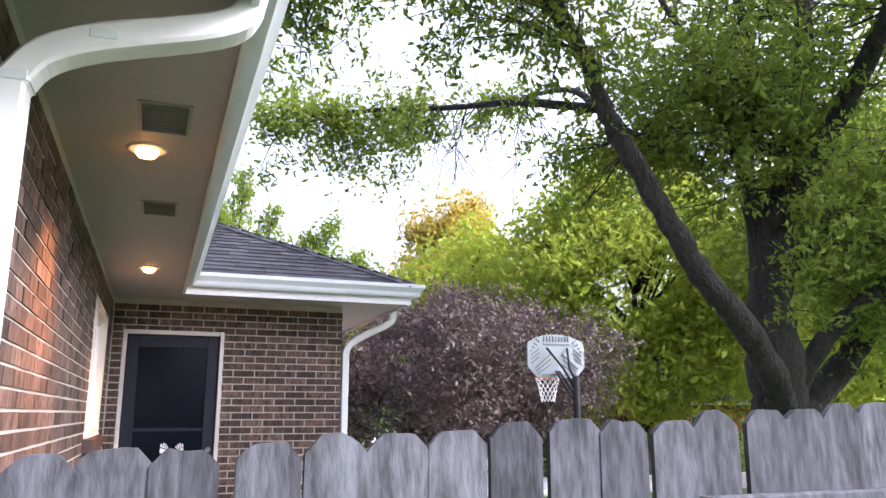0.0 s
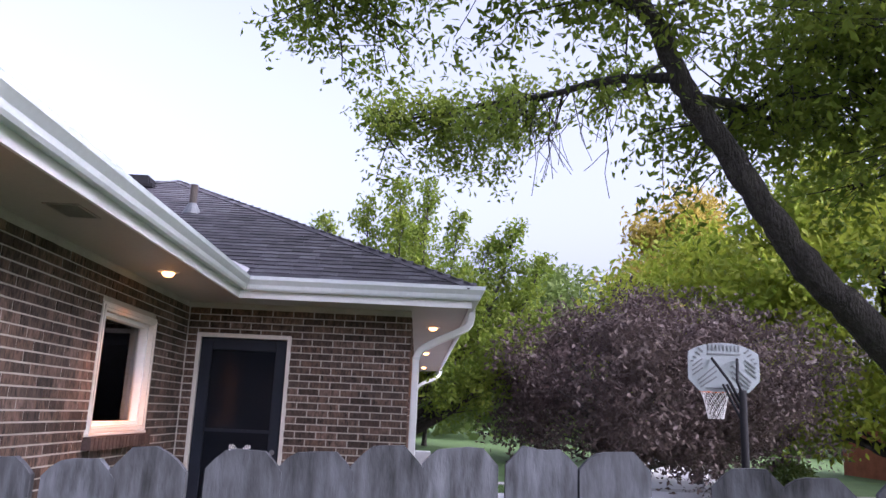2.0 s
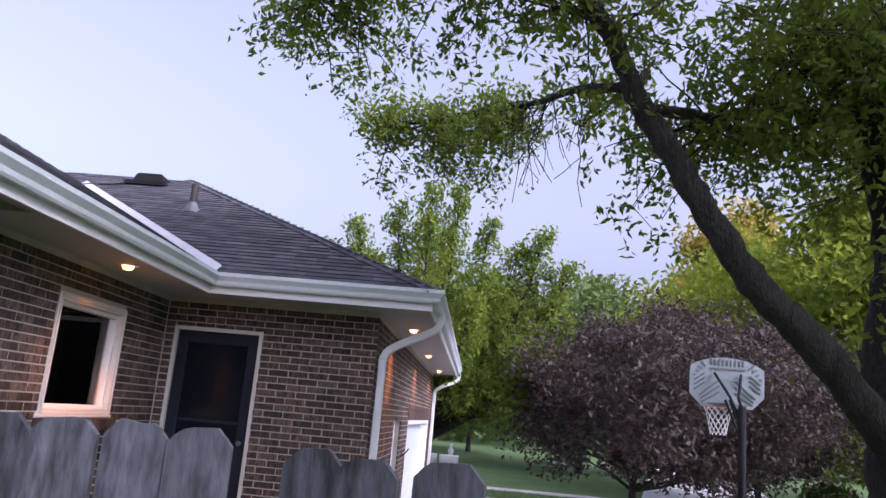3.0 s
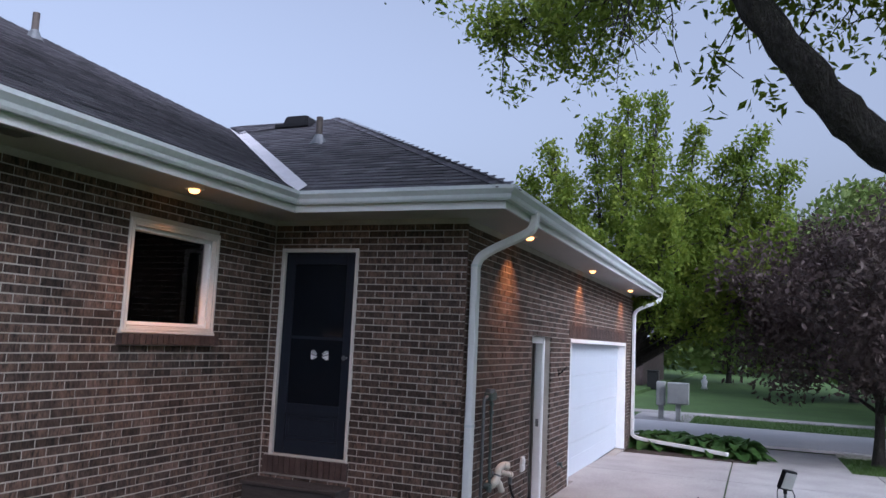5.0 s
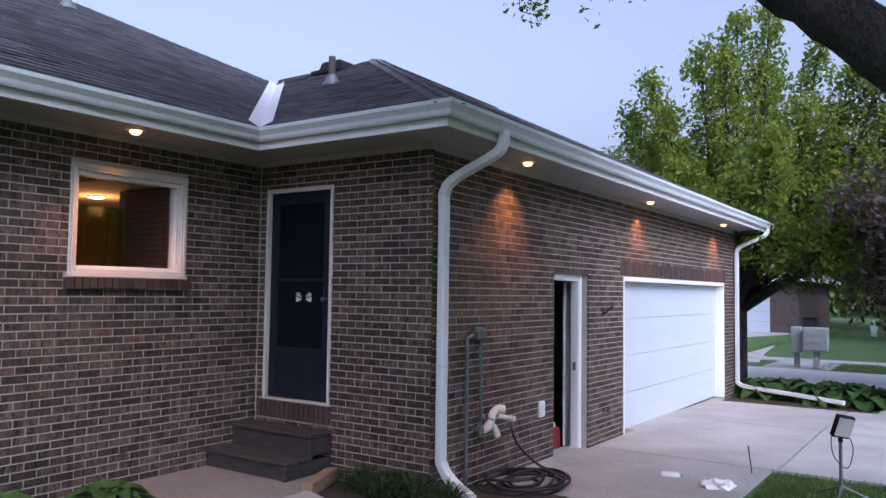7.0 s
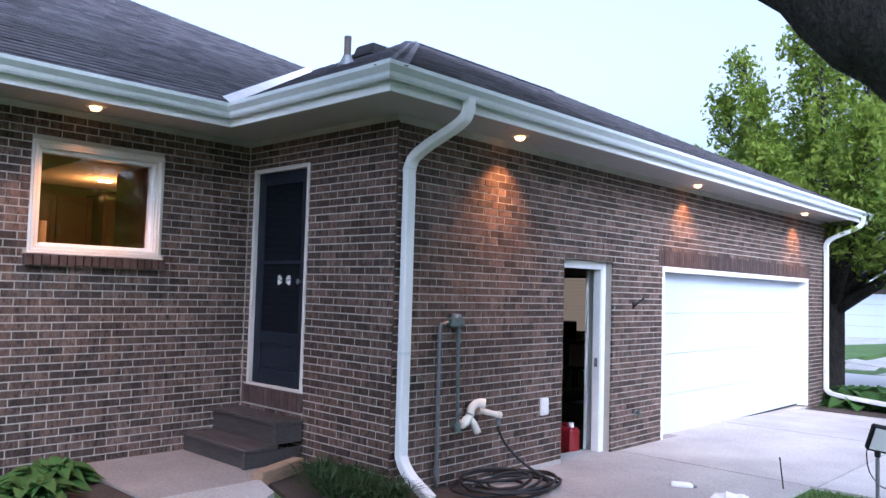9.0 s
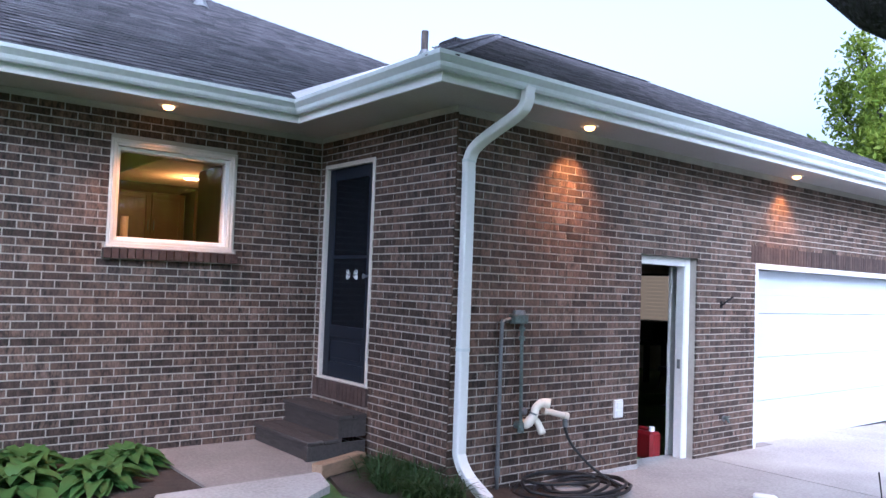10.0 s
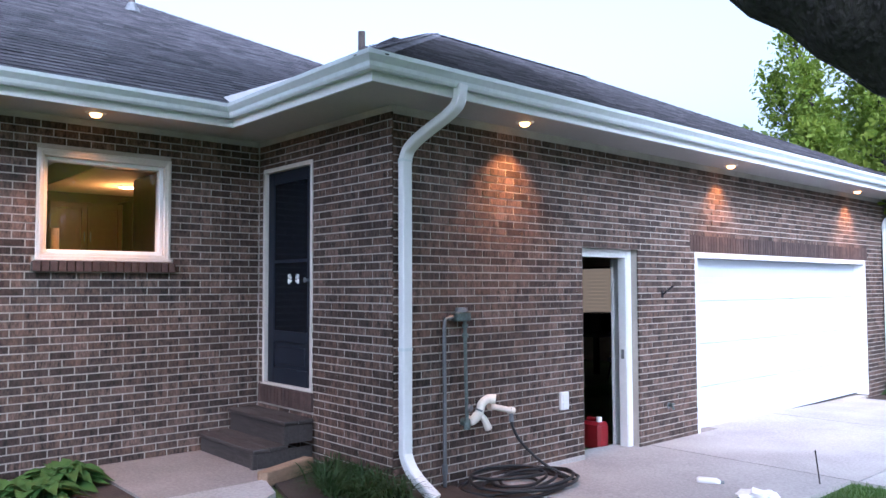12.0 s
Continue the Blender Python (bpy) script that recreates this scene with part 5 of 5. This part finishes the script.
crown_tree("maple_tree", 12.5, 27.5, 6.0, 1.0, 0.2, 2.6, (0, 0, 0), 0.8, 110, 120, 0.2, PLUMLEAF, "smaller dark purple-leaved tree", 41, 0.45, 0.3, 30)
crown_tree("maple_tree", 33.0, 33.0, 14.0, 1.8, 0.4, 7.0, (0, 0, 0), 1.5, 150, 130, 0.5, MAPLELEAF, "large yellow-green leafy tree far off", 40, 0.9, 0.4, 30)
# Out of direct view; placed to show in the kitchen window's reflection.
crown_tree("shade_tree", 14.0, -1.0, 10.0, 1.8, 0.4, 5.0, (0, 0, 0), 2.0, 120, 110, 0.4, WOODLEAF, "broad green tree across the yard", 42, 0.9, 0.4, 30)

# far woods that close the view
rw = np.random.default_rng(50)
C = []
for k in range(150):
    a = rw.uniform(-0.75, 1.75)
    d = rw.uniform(75, 120)
    h = rw.uniform(6, 11)
    n = 150
    p = rw.normal(size=(n, 3))
    p /= np.linalg.norm(p, axis=1)[:, None]
    p *= rw.uniform(0.5, 1, (n, 1))
    C.append(np.array([d * math.sin(a), d * math.cos(a), h * 0.5 - 0.3]) + p * np.array([5.5, 5.5, h * 0.55]))
tagged(leaves("far_woods", np.concatenate(C), 1.3, WOODLEAF, rng=rw, aspect=0.8), "distant green band of woods", "woods", kind="stuff")


# ---- basketball hoop ----
hp = thing("basketball_hoop", (6.62, 11.45, grade(6.62, 11.45) + 0.03), "basketball hoop seen from behind, grey board, black pole", "basketball hoop")
HZ = hp.location.z
part("pole", tube(bmesh.new(), [(0, 0, 0), (0, 0, 2.72 - HZ)], [0.06, 0.055], 14), DARKMETAL, hp, smooth=True)
part("base", boxes((-0.4, -0.9, 0, 0.4, 0.15, 0.16), bevel=0.05), DARKMETAL, hp)
bd = [(0.56 * max(-1, min(1, 1.25 * math.cos(a))), 0.42 * math.sin(a)) for a in [math.pi * k / 14 for k in range(15)]]
poly = [(x_, z_ * 0.95) for x_, z_ in bd] + [(-0.56, -0.18), (-0.38, -0.36), (0.38, -0.36), (0.56, -0.18)]
brd = part("backboard", extrude(poly, 0.03, 'y'), BOARD, hp)
brd.location = (-0.03, 0.6, 3.07 - HZ)


def rib(a, b, w=0.022):
    a, b = Vector((a[0], 0, a[1])), Vector((b[0], 0, b[1]))
    d = b - a
    o = part("rib", boxes((0, -0.012, -w / 2, d.length, -0.001, w / 2)), RIBS, brd)
    o.matrix_basis = Matrix.Translation(a) @ Matrix.Rotation(-math.atan2(d.z, d.x), 4, 'Y')


for k in range(9):
    rib((-0.24 + 0.06 * k, 0.27), (-0.24 + 0.06 * k, 0.36))
for s in (-1, 1):
    for k in range(4):
        rib((s * (0.33 + 0.05 * k), 0.25 - 0.05 * k), (s * (0.40 + 0.04 * k), 0.31 - 0.07 * k))
    for k in range(3):
        rib((s * 0.12, 0.05 - 0.09 * k), (s * (0.42 - 0.02 * k), -0.20 - 0.05 * k))
        rib((s * 0.50, 0.02 - 0.07 * k), (s * 0.34, 0.14 - 0.07 * k))
rib((-0.26, 0.22), (0.26, 0.22))
rib((-0.30, -0.31), (0.30, -0.31))
for s in (-1, 1):
    part("arm", tube(bmesh.new(), [(s * 0.04, 0.0, 2.55 - HZ), (-0.03 + s * 0.06, 0.25, 2.85 - HZ), (-0.03 + s * 0.2, 0.57, 3.22 - HZ)], 0.022, 8), DARKMETAL, hp)
    part("arm", tube(bmesh.new(), [(s * 0.04, 0.0, 2.3 - HZ), (-0.03 + s * 0.03, 0.57, 2.82 - HZ)], 0.02, 8), DARKMETAL, hp)
cr = Vector((-0.07, 0.88, 2.72 - HZ))
part("rim", tube(bmesh.new(), [cr + Vector((0.23 * math.cos(a), 0.23 * math.sin(a), 0)) for a in [math.tau * k / 24 for k in range(25)]], 0.009, 8), mat("rim_orange", (0.45, 0.10, 0.02), 0.5), hp)
bm = bmesh.new()
for k in range(12):
    for s in (-1, 1):
        pts = []
        for j in range(7):
            a = math.tau * (k + s * j * 0.5) / 12
            r_ = 0.225 - 0.11 * (j / 6) ** 0.7
            pts.append(cr + Vector((r_ * math.cos(a), r_ * math.sin(a), -0.42 * j / 6)))
        tube(bm, pts, 0.005, 4, cap=False)
part("net", bm, NET, hp)

# ---- plants ----
def hosta(x, y, n, size, seed, label="broad-leaved green hosta clump in soil", material=None):
    r = random.Random(seed)
    z = grade(x, y) + 0.03
    t = thing("hosta", (x, y, z), label, "plant", "hostas")
    bm = bmesh.new()
    for k in range(n):
        a = r.uniform(0, math.tau)
        tilt = r.uniform(0.15, 1.15)
        L_ = size * r.uniform(0.55, 1.0)
        wd = L_ * r.uniform(0.16, 0.22)
        rows_ = []
        for j in range(7):
            f = j / 6
            out = L_ * (math.sin(tilt) * f + 0.25 * f * f)
            up = L_ * (math.cos(tilt) * f * 0.9 - 0.55 * f ** 3)
            w_ = wd * math.sin(math.pi * min(1, max(0.04, (f - 0.25) / 0.75))) if f > 0.25 else 0.006
            w_ = max(w_, 0.004)
            c = Vector((math.cos(a) * out, math.sin(a) * out, max(up, 0.01 + 0.02 * r.random())))
            s_ = Vector((-math.sin(a), math.cos(a), 0)) * w_
            rows_.append((bm.verts.new(c - s_ + Vector((0, 0, w_ * 0.35))), bm.verts.new(c), bm.verts.new(c + s_ + Vector((0, 0, w_ * 0.35)))))
        for A, B in zip(rows_, rows_[1:]):
            bm.faces.new((A[0], A[1], B[1], B[0]))
            bm.faces.new((A[1], A[2], B[2], B[1]))
    part("foliage", bm, material or HOSTALEAF, t, smooth=True)


hosta(0.05, 5.75, 110, 0.42, 1)
hosta(0.55, 5.45, 90, 0.42, 2)
hosta(-0.15, 5.1, 80, 0.45, 3)
hosta(0.45, 4.9, 80, 0.45, 4)
for k, (x, y) in enumerate(((2.25, 18.75), (2.6, 18.95), (3.35, 18.5), (3.65, 18.65), (3.95, 18.5), (3.6, 18.9))):
    hosta(x, y, 110, 0.85, 10 + k, "dark green hosta clump in the corner bed")


def lily(x, y, n, h, seed):
    r = random.Random(seed)
    t = thing("daylily", (x, y, grade(x, y) + 0.03), "fountain of narrow dark green lily leaves", "plant", "daylilies")
    bm = bmesh.new()
    for k in range(n):
        a = r.uniform(0, math.tau)
        L_, sp = h * r.uniform(0.6, 1.1), r.uniform(0.25, 1.0)
        prev = None
        bx, by = r.gauss(0, 0.05), r.gauss(0, 0.05)
        for j in range(6):
            f = j / 5
            c = Vector((bx + math.cos(a) * L_ * sp * f, by + math.sin(a) * L_ * sp * f, L_ * (1.1 * f - 0.85 * f * f * (0.5 + sp * 0.7)) + 0.01))
            s_ = Vector((-math.sin(a), math.cos(a), 0)) * (0.009 * (1 - f * 0.9))
            cur = (bm.verts.new(c - s_), bm.verts.new(c + s_))
            if prev:
                bm.faces.new((prev[0], prev[1], cur[1], cur[0]))
            prev = cur
    part("foliage", bm, LILYLEAF, t)


for k, (x, y) in enumerate(((1.35, 7.42), (1.15, 7.55), (1.6, 7.3), (1.9, 7.35), (1.75, 7.55), (1.45, 7.6), (2.1, 7.5))):
    lily(x, y, 130, 0.42, 60 + k)

# grass blades on the near lawn
rg = np.random.default_rng(70)


def turf(name, n, area, h, keep):
    P = rg.uniform((area[0], area[1]), (area[2], area[3]), (n, 2))
    P = [p for p in P if keep(p[0], p[1])]
    C = np.array([(p[0], p[1], grade(p[0], p[1])) for p in P])
    m = len(C)
    a = rg.uniform(0, math.tau, m)
    w = np.stack([np.cos(a), np.sin(a), np.zeros(m)], 1) * 0.006
    t_ = np.stack([rg.normal(0, 0.35, m) * h, rg.normal(0, 0.35, m) * h, h * rg.uniform(0.6, 1.2, m)], 1)
    V = np.stack([C - w, C + w, C + t_], 1).reshape(-1, 3)
    o = mesh_ob(name, V.tolist(), np.arange(3 * m).reshape(-1, 3).tolist(), GRASSLEAF)
    return tagged(o, "short green grass blades of the lawn", "grass", kind="stuff")


turf("lawn_grass", 26000, (3.9, 7.5, 8.0, 11.27), 0.06, lambda x, y: y < 11.26 and x > 3.87)
turf("lawn_grass", 16000, (4.3, 17.5, 14.0, 20.7), 0.08, lambda x, y: x > 6.05)
turf("lawn_grass", 12000, (2.0, 25.5, 16.0, 29.3), 0.09, lambda x, y: x < 8 or x > 14)

# ---- loose things on the drive ----
t = thing("work_light_stand", (4.62, 10.46, grade(4.62, 10.46)), "tripod stand with a black work light and cables", "work light")
part("pole", tube(bmesh.new(), [(0, 0, 0.10), (0, 0, 0.62)], 0.016, 10), PIPE, t)
for k in range(3):
    a = k * math.tau / 3 + 0.5
    part("leg", tube(bmesh.new(), [(0, 0, 0.14), (0.28 * math.cos(a), 0.28 * math.sin(a), 0.012)], 0.011, 8), PIPE, t)
hd = part("lamp_head", boxes((-0.09, -0.03, -0.11, 0.09, 0.03, 0.11), bevel=0.012), DARKMETAL, t)
hd.matrix_basis = pose(0.02, 0, 0.70, 15, 10, 40)
part("glass", boxes((-0.075, -0.036, -0.09, 0.075, -0.031, 0.09)), PLASTICGREY, hd)
part("bracket", boxes((-0.02, -0.02, 0.55, 0.02, 0.02, 0.63), bevel=0.004), DARKMETAL, t)
part("cable", tube(bmesh.new(), curve([(0.03, 0.02, 0.68), (0.10, 0.05, 0.5), (0.05, 0.06, 0.3), (-0.06, 0.03, 0.4), (-0.08, 0.0, 0.58), (-0.03, -0.02, 0.62)], 5), 0.005, 6), RUBBER, t)
t = thing("plastic_bottle", (2.97, 10.18, grade(2.97, 10.18) + 0.03), "white plastic bottle lying on the concrete", "bottle")
o = part("body", tube(bmesh.new(), [(0, 0, 0), (0.02, 0, 0), (0.17, 0, 0), (0.20, 0, 0)], [0.02, 0.032, 0.032, 0.014], 14), WHITE, t, smooth=True)
part("cap", tube(bmesh.new(), [(0.20, 0, 0), (0.23, 0, 0)], 0.014, 10), BOARD, t)
t.matrix_basis = pose(2.97, 10.18, grade(2.97, 10.18) + 0.064, 0, 0, 25)
t = thing("crumpled_rag", (3.6, 10.05, grade(3.6, 10.05) + 0.03), "crumpled white rag lying on the concrete", "rag")
bm = bmesh.new()
bmesh.ops.create_icosphere(bm, subdivisions=3, radius=0.13)
for v in bm.verts:
    k = 1 + 0.6 * noise.noise(v.co * 14)
    v.co = Vector((v.co.x * k * 1.2, v.co.y * k, max(v.co.z * k * 0.55, -0.03) + 0.03))
part("cloth", bm, HANDWHITE, t)
for k, (x, y, dx, h) in enumerate(((3.72, 10.95, 0.05, 0.30), (4.9, 11.1, -0.12, 0.26))):
    t = thing("marker_stake", (x, y, grade(x, y)), "thin dark marker stake leaning in the lawn edge", "stake", "stakes")
    part("rod", tube(bmesh.new(), [(0, 0, -0.05), (-dx, 0.02, h)], 0.006, 6), DARKMETAL, t)
    part("tip", tube(bmesh.new(), [(-dx, 0.02, h), (-dx * 1.05, 0.02, h + 0.02)], [0.009, 0.004], 6), DARKMETAL, t)

# ---- across the street ----
for k, (x, y, w, h, zb) in enumerate(((1.5, 26.9, 0.27, 0.75, 0.45), (2.05, 26.7, 0.64, 0.68, 0.52))):
    t = thing("mailbox_cluster", (x, y, grade(x, y) + 0.02), "grey metal cluster mailbox on a post", "mailbox", "cluster mailboxes")
    part("pedestal", boxes((-0.08, -0.08, 0, 0.08, 0.08, zb), bevel=0.01), PLASTICGREY, t)
    part("cabinet", boxes((-w / 2, -0.2, zb, w / 2, 0.2, zb + h), bevel=0.02), PLASTICGREY, t)
    for i in range(2 if w < 0.6 else 4):
        for j in range(3):
            n = 2 if w < 0.6 else 4
            part("mail_door", boxes((-w / 2 + 0.03 + i * (w - 0.06) / n, -0.212, zb + 0.04 + j * 0.2, -w / 2 + 0.02 + (i + 1) * (w - 0.06) / n, -0.201, zb + 0.22 + j * 0.2)), PLASTICGREY, t)


def house(name, x0, y0, x1, y1, h, ridge, wallmat, label, windows, doors=()):
    z = grade(x0, y0) - 0.02
    t = thing(name, ((x0 + x1) / 2, (y0 + y1) / 2, z), label, "house")
    a, b = (x1 - x0) / 2, (y1 - y0) / 2
    part("wall", boxes((-a, -b, 0, a, b, h)), wallmat, t)
    bm = bmesh.new()
    e = 0.6
    vs_ = [bm.verts.new(p) for p in ((-a - e, -b - e, h), (a + e, -b - e, h), (a + e, b + e, h), (-a - e, b + e, h), (-a + b * 0.8, 0, ridge), (a - b * 0.8, 0, ridge))]
    for f in ((0, 1, 5, 4), (1, 2, 5), (2, 3, 4, 5), (3, 0, 4), (3, 2, 1, 0)):
        bm.faces.new([vs_[q] for q in f])
    part("roof", bm, FARROOF, t)
    part("fascia", boxes((-a - e, -b - e - 0.03, h - 0.15, a + e, -b - e, h + 0.02), (a + e, -b - e, h - 0.15, a + e + 0.03, b + e, h + 0.02)), WHITE, t)
    for wx, wz, ww, wh in windows:
        w_ = part("window", boxes((wx - ww / 2 - 0.08, -b - 0.05, wz - 0.08, wx + ww / 2 + 0.08, -b - 0.002, wz + wh + 0.08)), WHITE, t)
        part("pane", boxes((wx - ww / 2, -b - 0.06, wz, wx - 0.03, -b - 0.051, wz + wh), (wx + 0.03, -b - 0.06, wz, wx + ww / 2, -b - 0.051, wz + wh)), DARKGLASS, w_)
    for dx, dww, dhh in doors:
        d_ = part("garage_door", boxes((dx - dww / 2, -b - 0.05, 0.03, dx + dww / 2, -b - 0.002, dhh)), GARAGEDOOR, t)
        # Grey strips on the flat door face stand for the shade in its grooves.
        for i in range(3):
            part("groove_shade_strip", boxes((dx - dww / 2, -b - 0.056, 0.03 + dhh * (i + 1) / 4, dx + dww / 2, -b - 0.051, 0.06 + dhh * (i + 1) / 4)), PLASTICGREY, d_)


house("brick_house", -14.5, 46, -1.6, 57, 2.9, 6.2, FARBRICK, "single-storey dark brick house with white garage door", [], [(2.75, 4.6, 2.2)])
house("red_house", 27.0, 36.5, 39.0, 46, 3.0, 6.0, REDBRICK, "red brick house partly hidden by trees", [(-4.0, 0.9, 1.4, 1.3), (0.5, 0.9, 1.6, 1.3)], [])
house("tan_house", 48.0, 38.0, 62.0, 48, 2.8, 5.2, ROOMWALL, "tan bungalow far across the lawn", [(-4, 0.9, 1.6, 1.3), (2, 0.9, 1.8, 1.3)], [])
t = thing("trash_bin", (-0.9, 45.2, grade(0, 45)), "black wheeled trash bin by the brick house", "bin")
part("body", boxes((-0.3, -0.35, 0.05, 0.3, 0.35, 1.0), bevel=0.04), RUBBER, t)
part("lid", boxes((-0.33, -0.4, 1.0, 0.33, 0.38, 1.08), bevel=0.03), RUBBER, t)
for s in (-1, 1):
    part("wheel", tube(bmesh.new(), [(s * 0.28, 0.34, 0.12), (s * 0.34, 0.34, 0.12)], 0.12, 14), RUBBER, t)

# parked truck
tk = thing("parked_truck", (15.6, 46.0, grade(15, 46) + 0.016), "dark pickup truck parked on the side street", "truck")
prof = [(-2.7, 0.45), (2.6, 0.45), (2.7, 0.9), (2.6, 1.1), (1.3, 1.18), (0.75, 1.78), (-0.7, 1.8), (-0.95, 1.2), (-2.65, 1.15)]
bm = extrude(prof, 1.8, 'x')
for v in bm.verts:
    v.co.x -= 0.9
    if v.co.z > 1.4:
        v.co.x *= 0.82
bmesh.ops.bevel(bm, geom=list(bm.edges), offset=0.05, segments=2, affect='EDGES')
part("body", bm, CARPAINT, tk)
for s in (-1, 1):
    for yy in (-1.7, 1.65):
        wl = part("wheel", tube(bmesh.new(), [(s * 0.68, yy, 0.37), (s * 0.92, yy, 0.37)], 0.37, 20), RUBBER, tk)
        part("rim", tube(bmesh.new(), [(s * 0.921, yy, 0.37), (s * 0.935, yy, 0.37)], [0.22, 0.2], 16), PIPE, wl)
    part("tail_light", boxes((s * 0.78 - 0.08, -2.73, 0.8, s * 0.78 + 0.08, -2.70, 1.08)), RED, tk)
part("rear_window", boxes((-0.6, -0.99, 1.3, 0.6, -0.86, 1.68)), DARKGLASS, tk)
part("bumper", boxes((-0.85, -2.82, 0.45, 0.85, -2.71, 0.62), bevel=0.02), PIPE, tk)
tk.matrix_basis = pose(15.6, 46.0, grade(15, 46) + 0.016, 0, 0, -16)

t = thing("garden_statue", (1.5, 50.0, grade(1, 50)), "small white garden statue on the far lawn", "statue")
part("figure", tube(bmesh.new(), [(0, 0, 0), (0, 0, 0.2), (0, 0, 0.5), (0, 0, 0.62), (0.02, 0, 0.72), (0.02, 0, 0.85)], [0.2, 0.14, 0.2, 0.08, 0.11, 0.04], 12), HANDWHITE, t, smooth=True)

# low shrubs under the far trees
for k, (x, y, r_, h) in enumerate(((22.5, 27.5, 1.6, 1.5), (25.5, 28.5, 1.8, 1.7), (28.0, 29.0, 1.7, 1.6), (30.0, 31.0, 1.5, 1.4), (16.5, 31, 1.3, 1.3))):
    t = thing("shrub", (x, y, grade(x, y)), "dense dark green rounded shrub", "shrub", "shrubs")
    n = 1800
    p = rg.normal(size=(n, 3))
    p /= np.linalg.norm(p, axis=1)[:, None]
    p *= rg.uniform(0.5, 1, (n, 1)) ** 0.4
    leaves("foliage", np.abs(p * np.array([1, 1, h])) * np.sign(p * np.array([1, 1, 0]) + np.array([0, 0, 1])) * np.array([r_, r_, 1]) + rg.normal(size=(n, 3)) * 0.1, 0.2, WOODLEAF, t, rng=rg)
    part("stem", tube(bmesh.new(), [(0, 0, -0.1), (0, 0, h * 0.6)], [0.08, 0.03], 8), BARK, t)

# ---- brickwork ----
lay_bricks(wall_w, 'x', WX, 1, -0.6, DY - 0.004, -0.2, SOF - 0.005, [WIN, (WIN[0] - 0.03, WIN[1] + 0.03, WIN[2] - 0.10, WIN[2])], (5.6, 1.6), rb)
lay_bricks(wall_d, 'y', DY, -1, WX + 0.012, GX, -0.2, SOF - 0.005, [DOOR, (DOOR[0] - 0.06, DOOR[1] + 0.02, 0.56, DOOR[2])], (0.9, 1.5), rb)
lay_bricks(wall_g, 'x', GX, 1, DY + 0.012, GE, -0.35, SOF - 0.005, [SDOOR, GDOOR, (GDOOR[0] - 0.1, GDOOR[1] + 0.1, 2.09, 2.30)], (8.9, 1.4), rb)
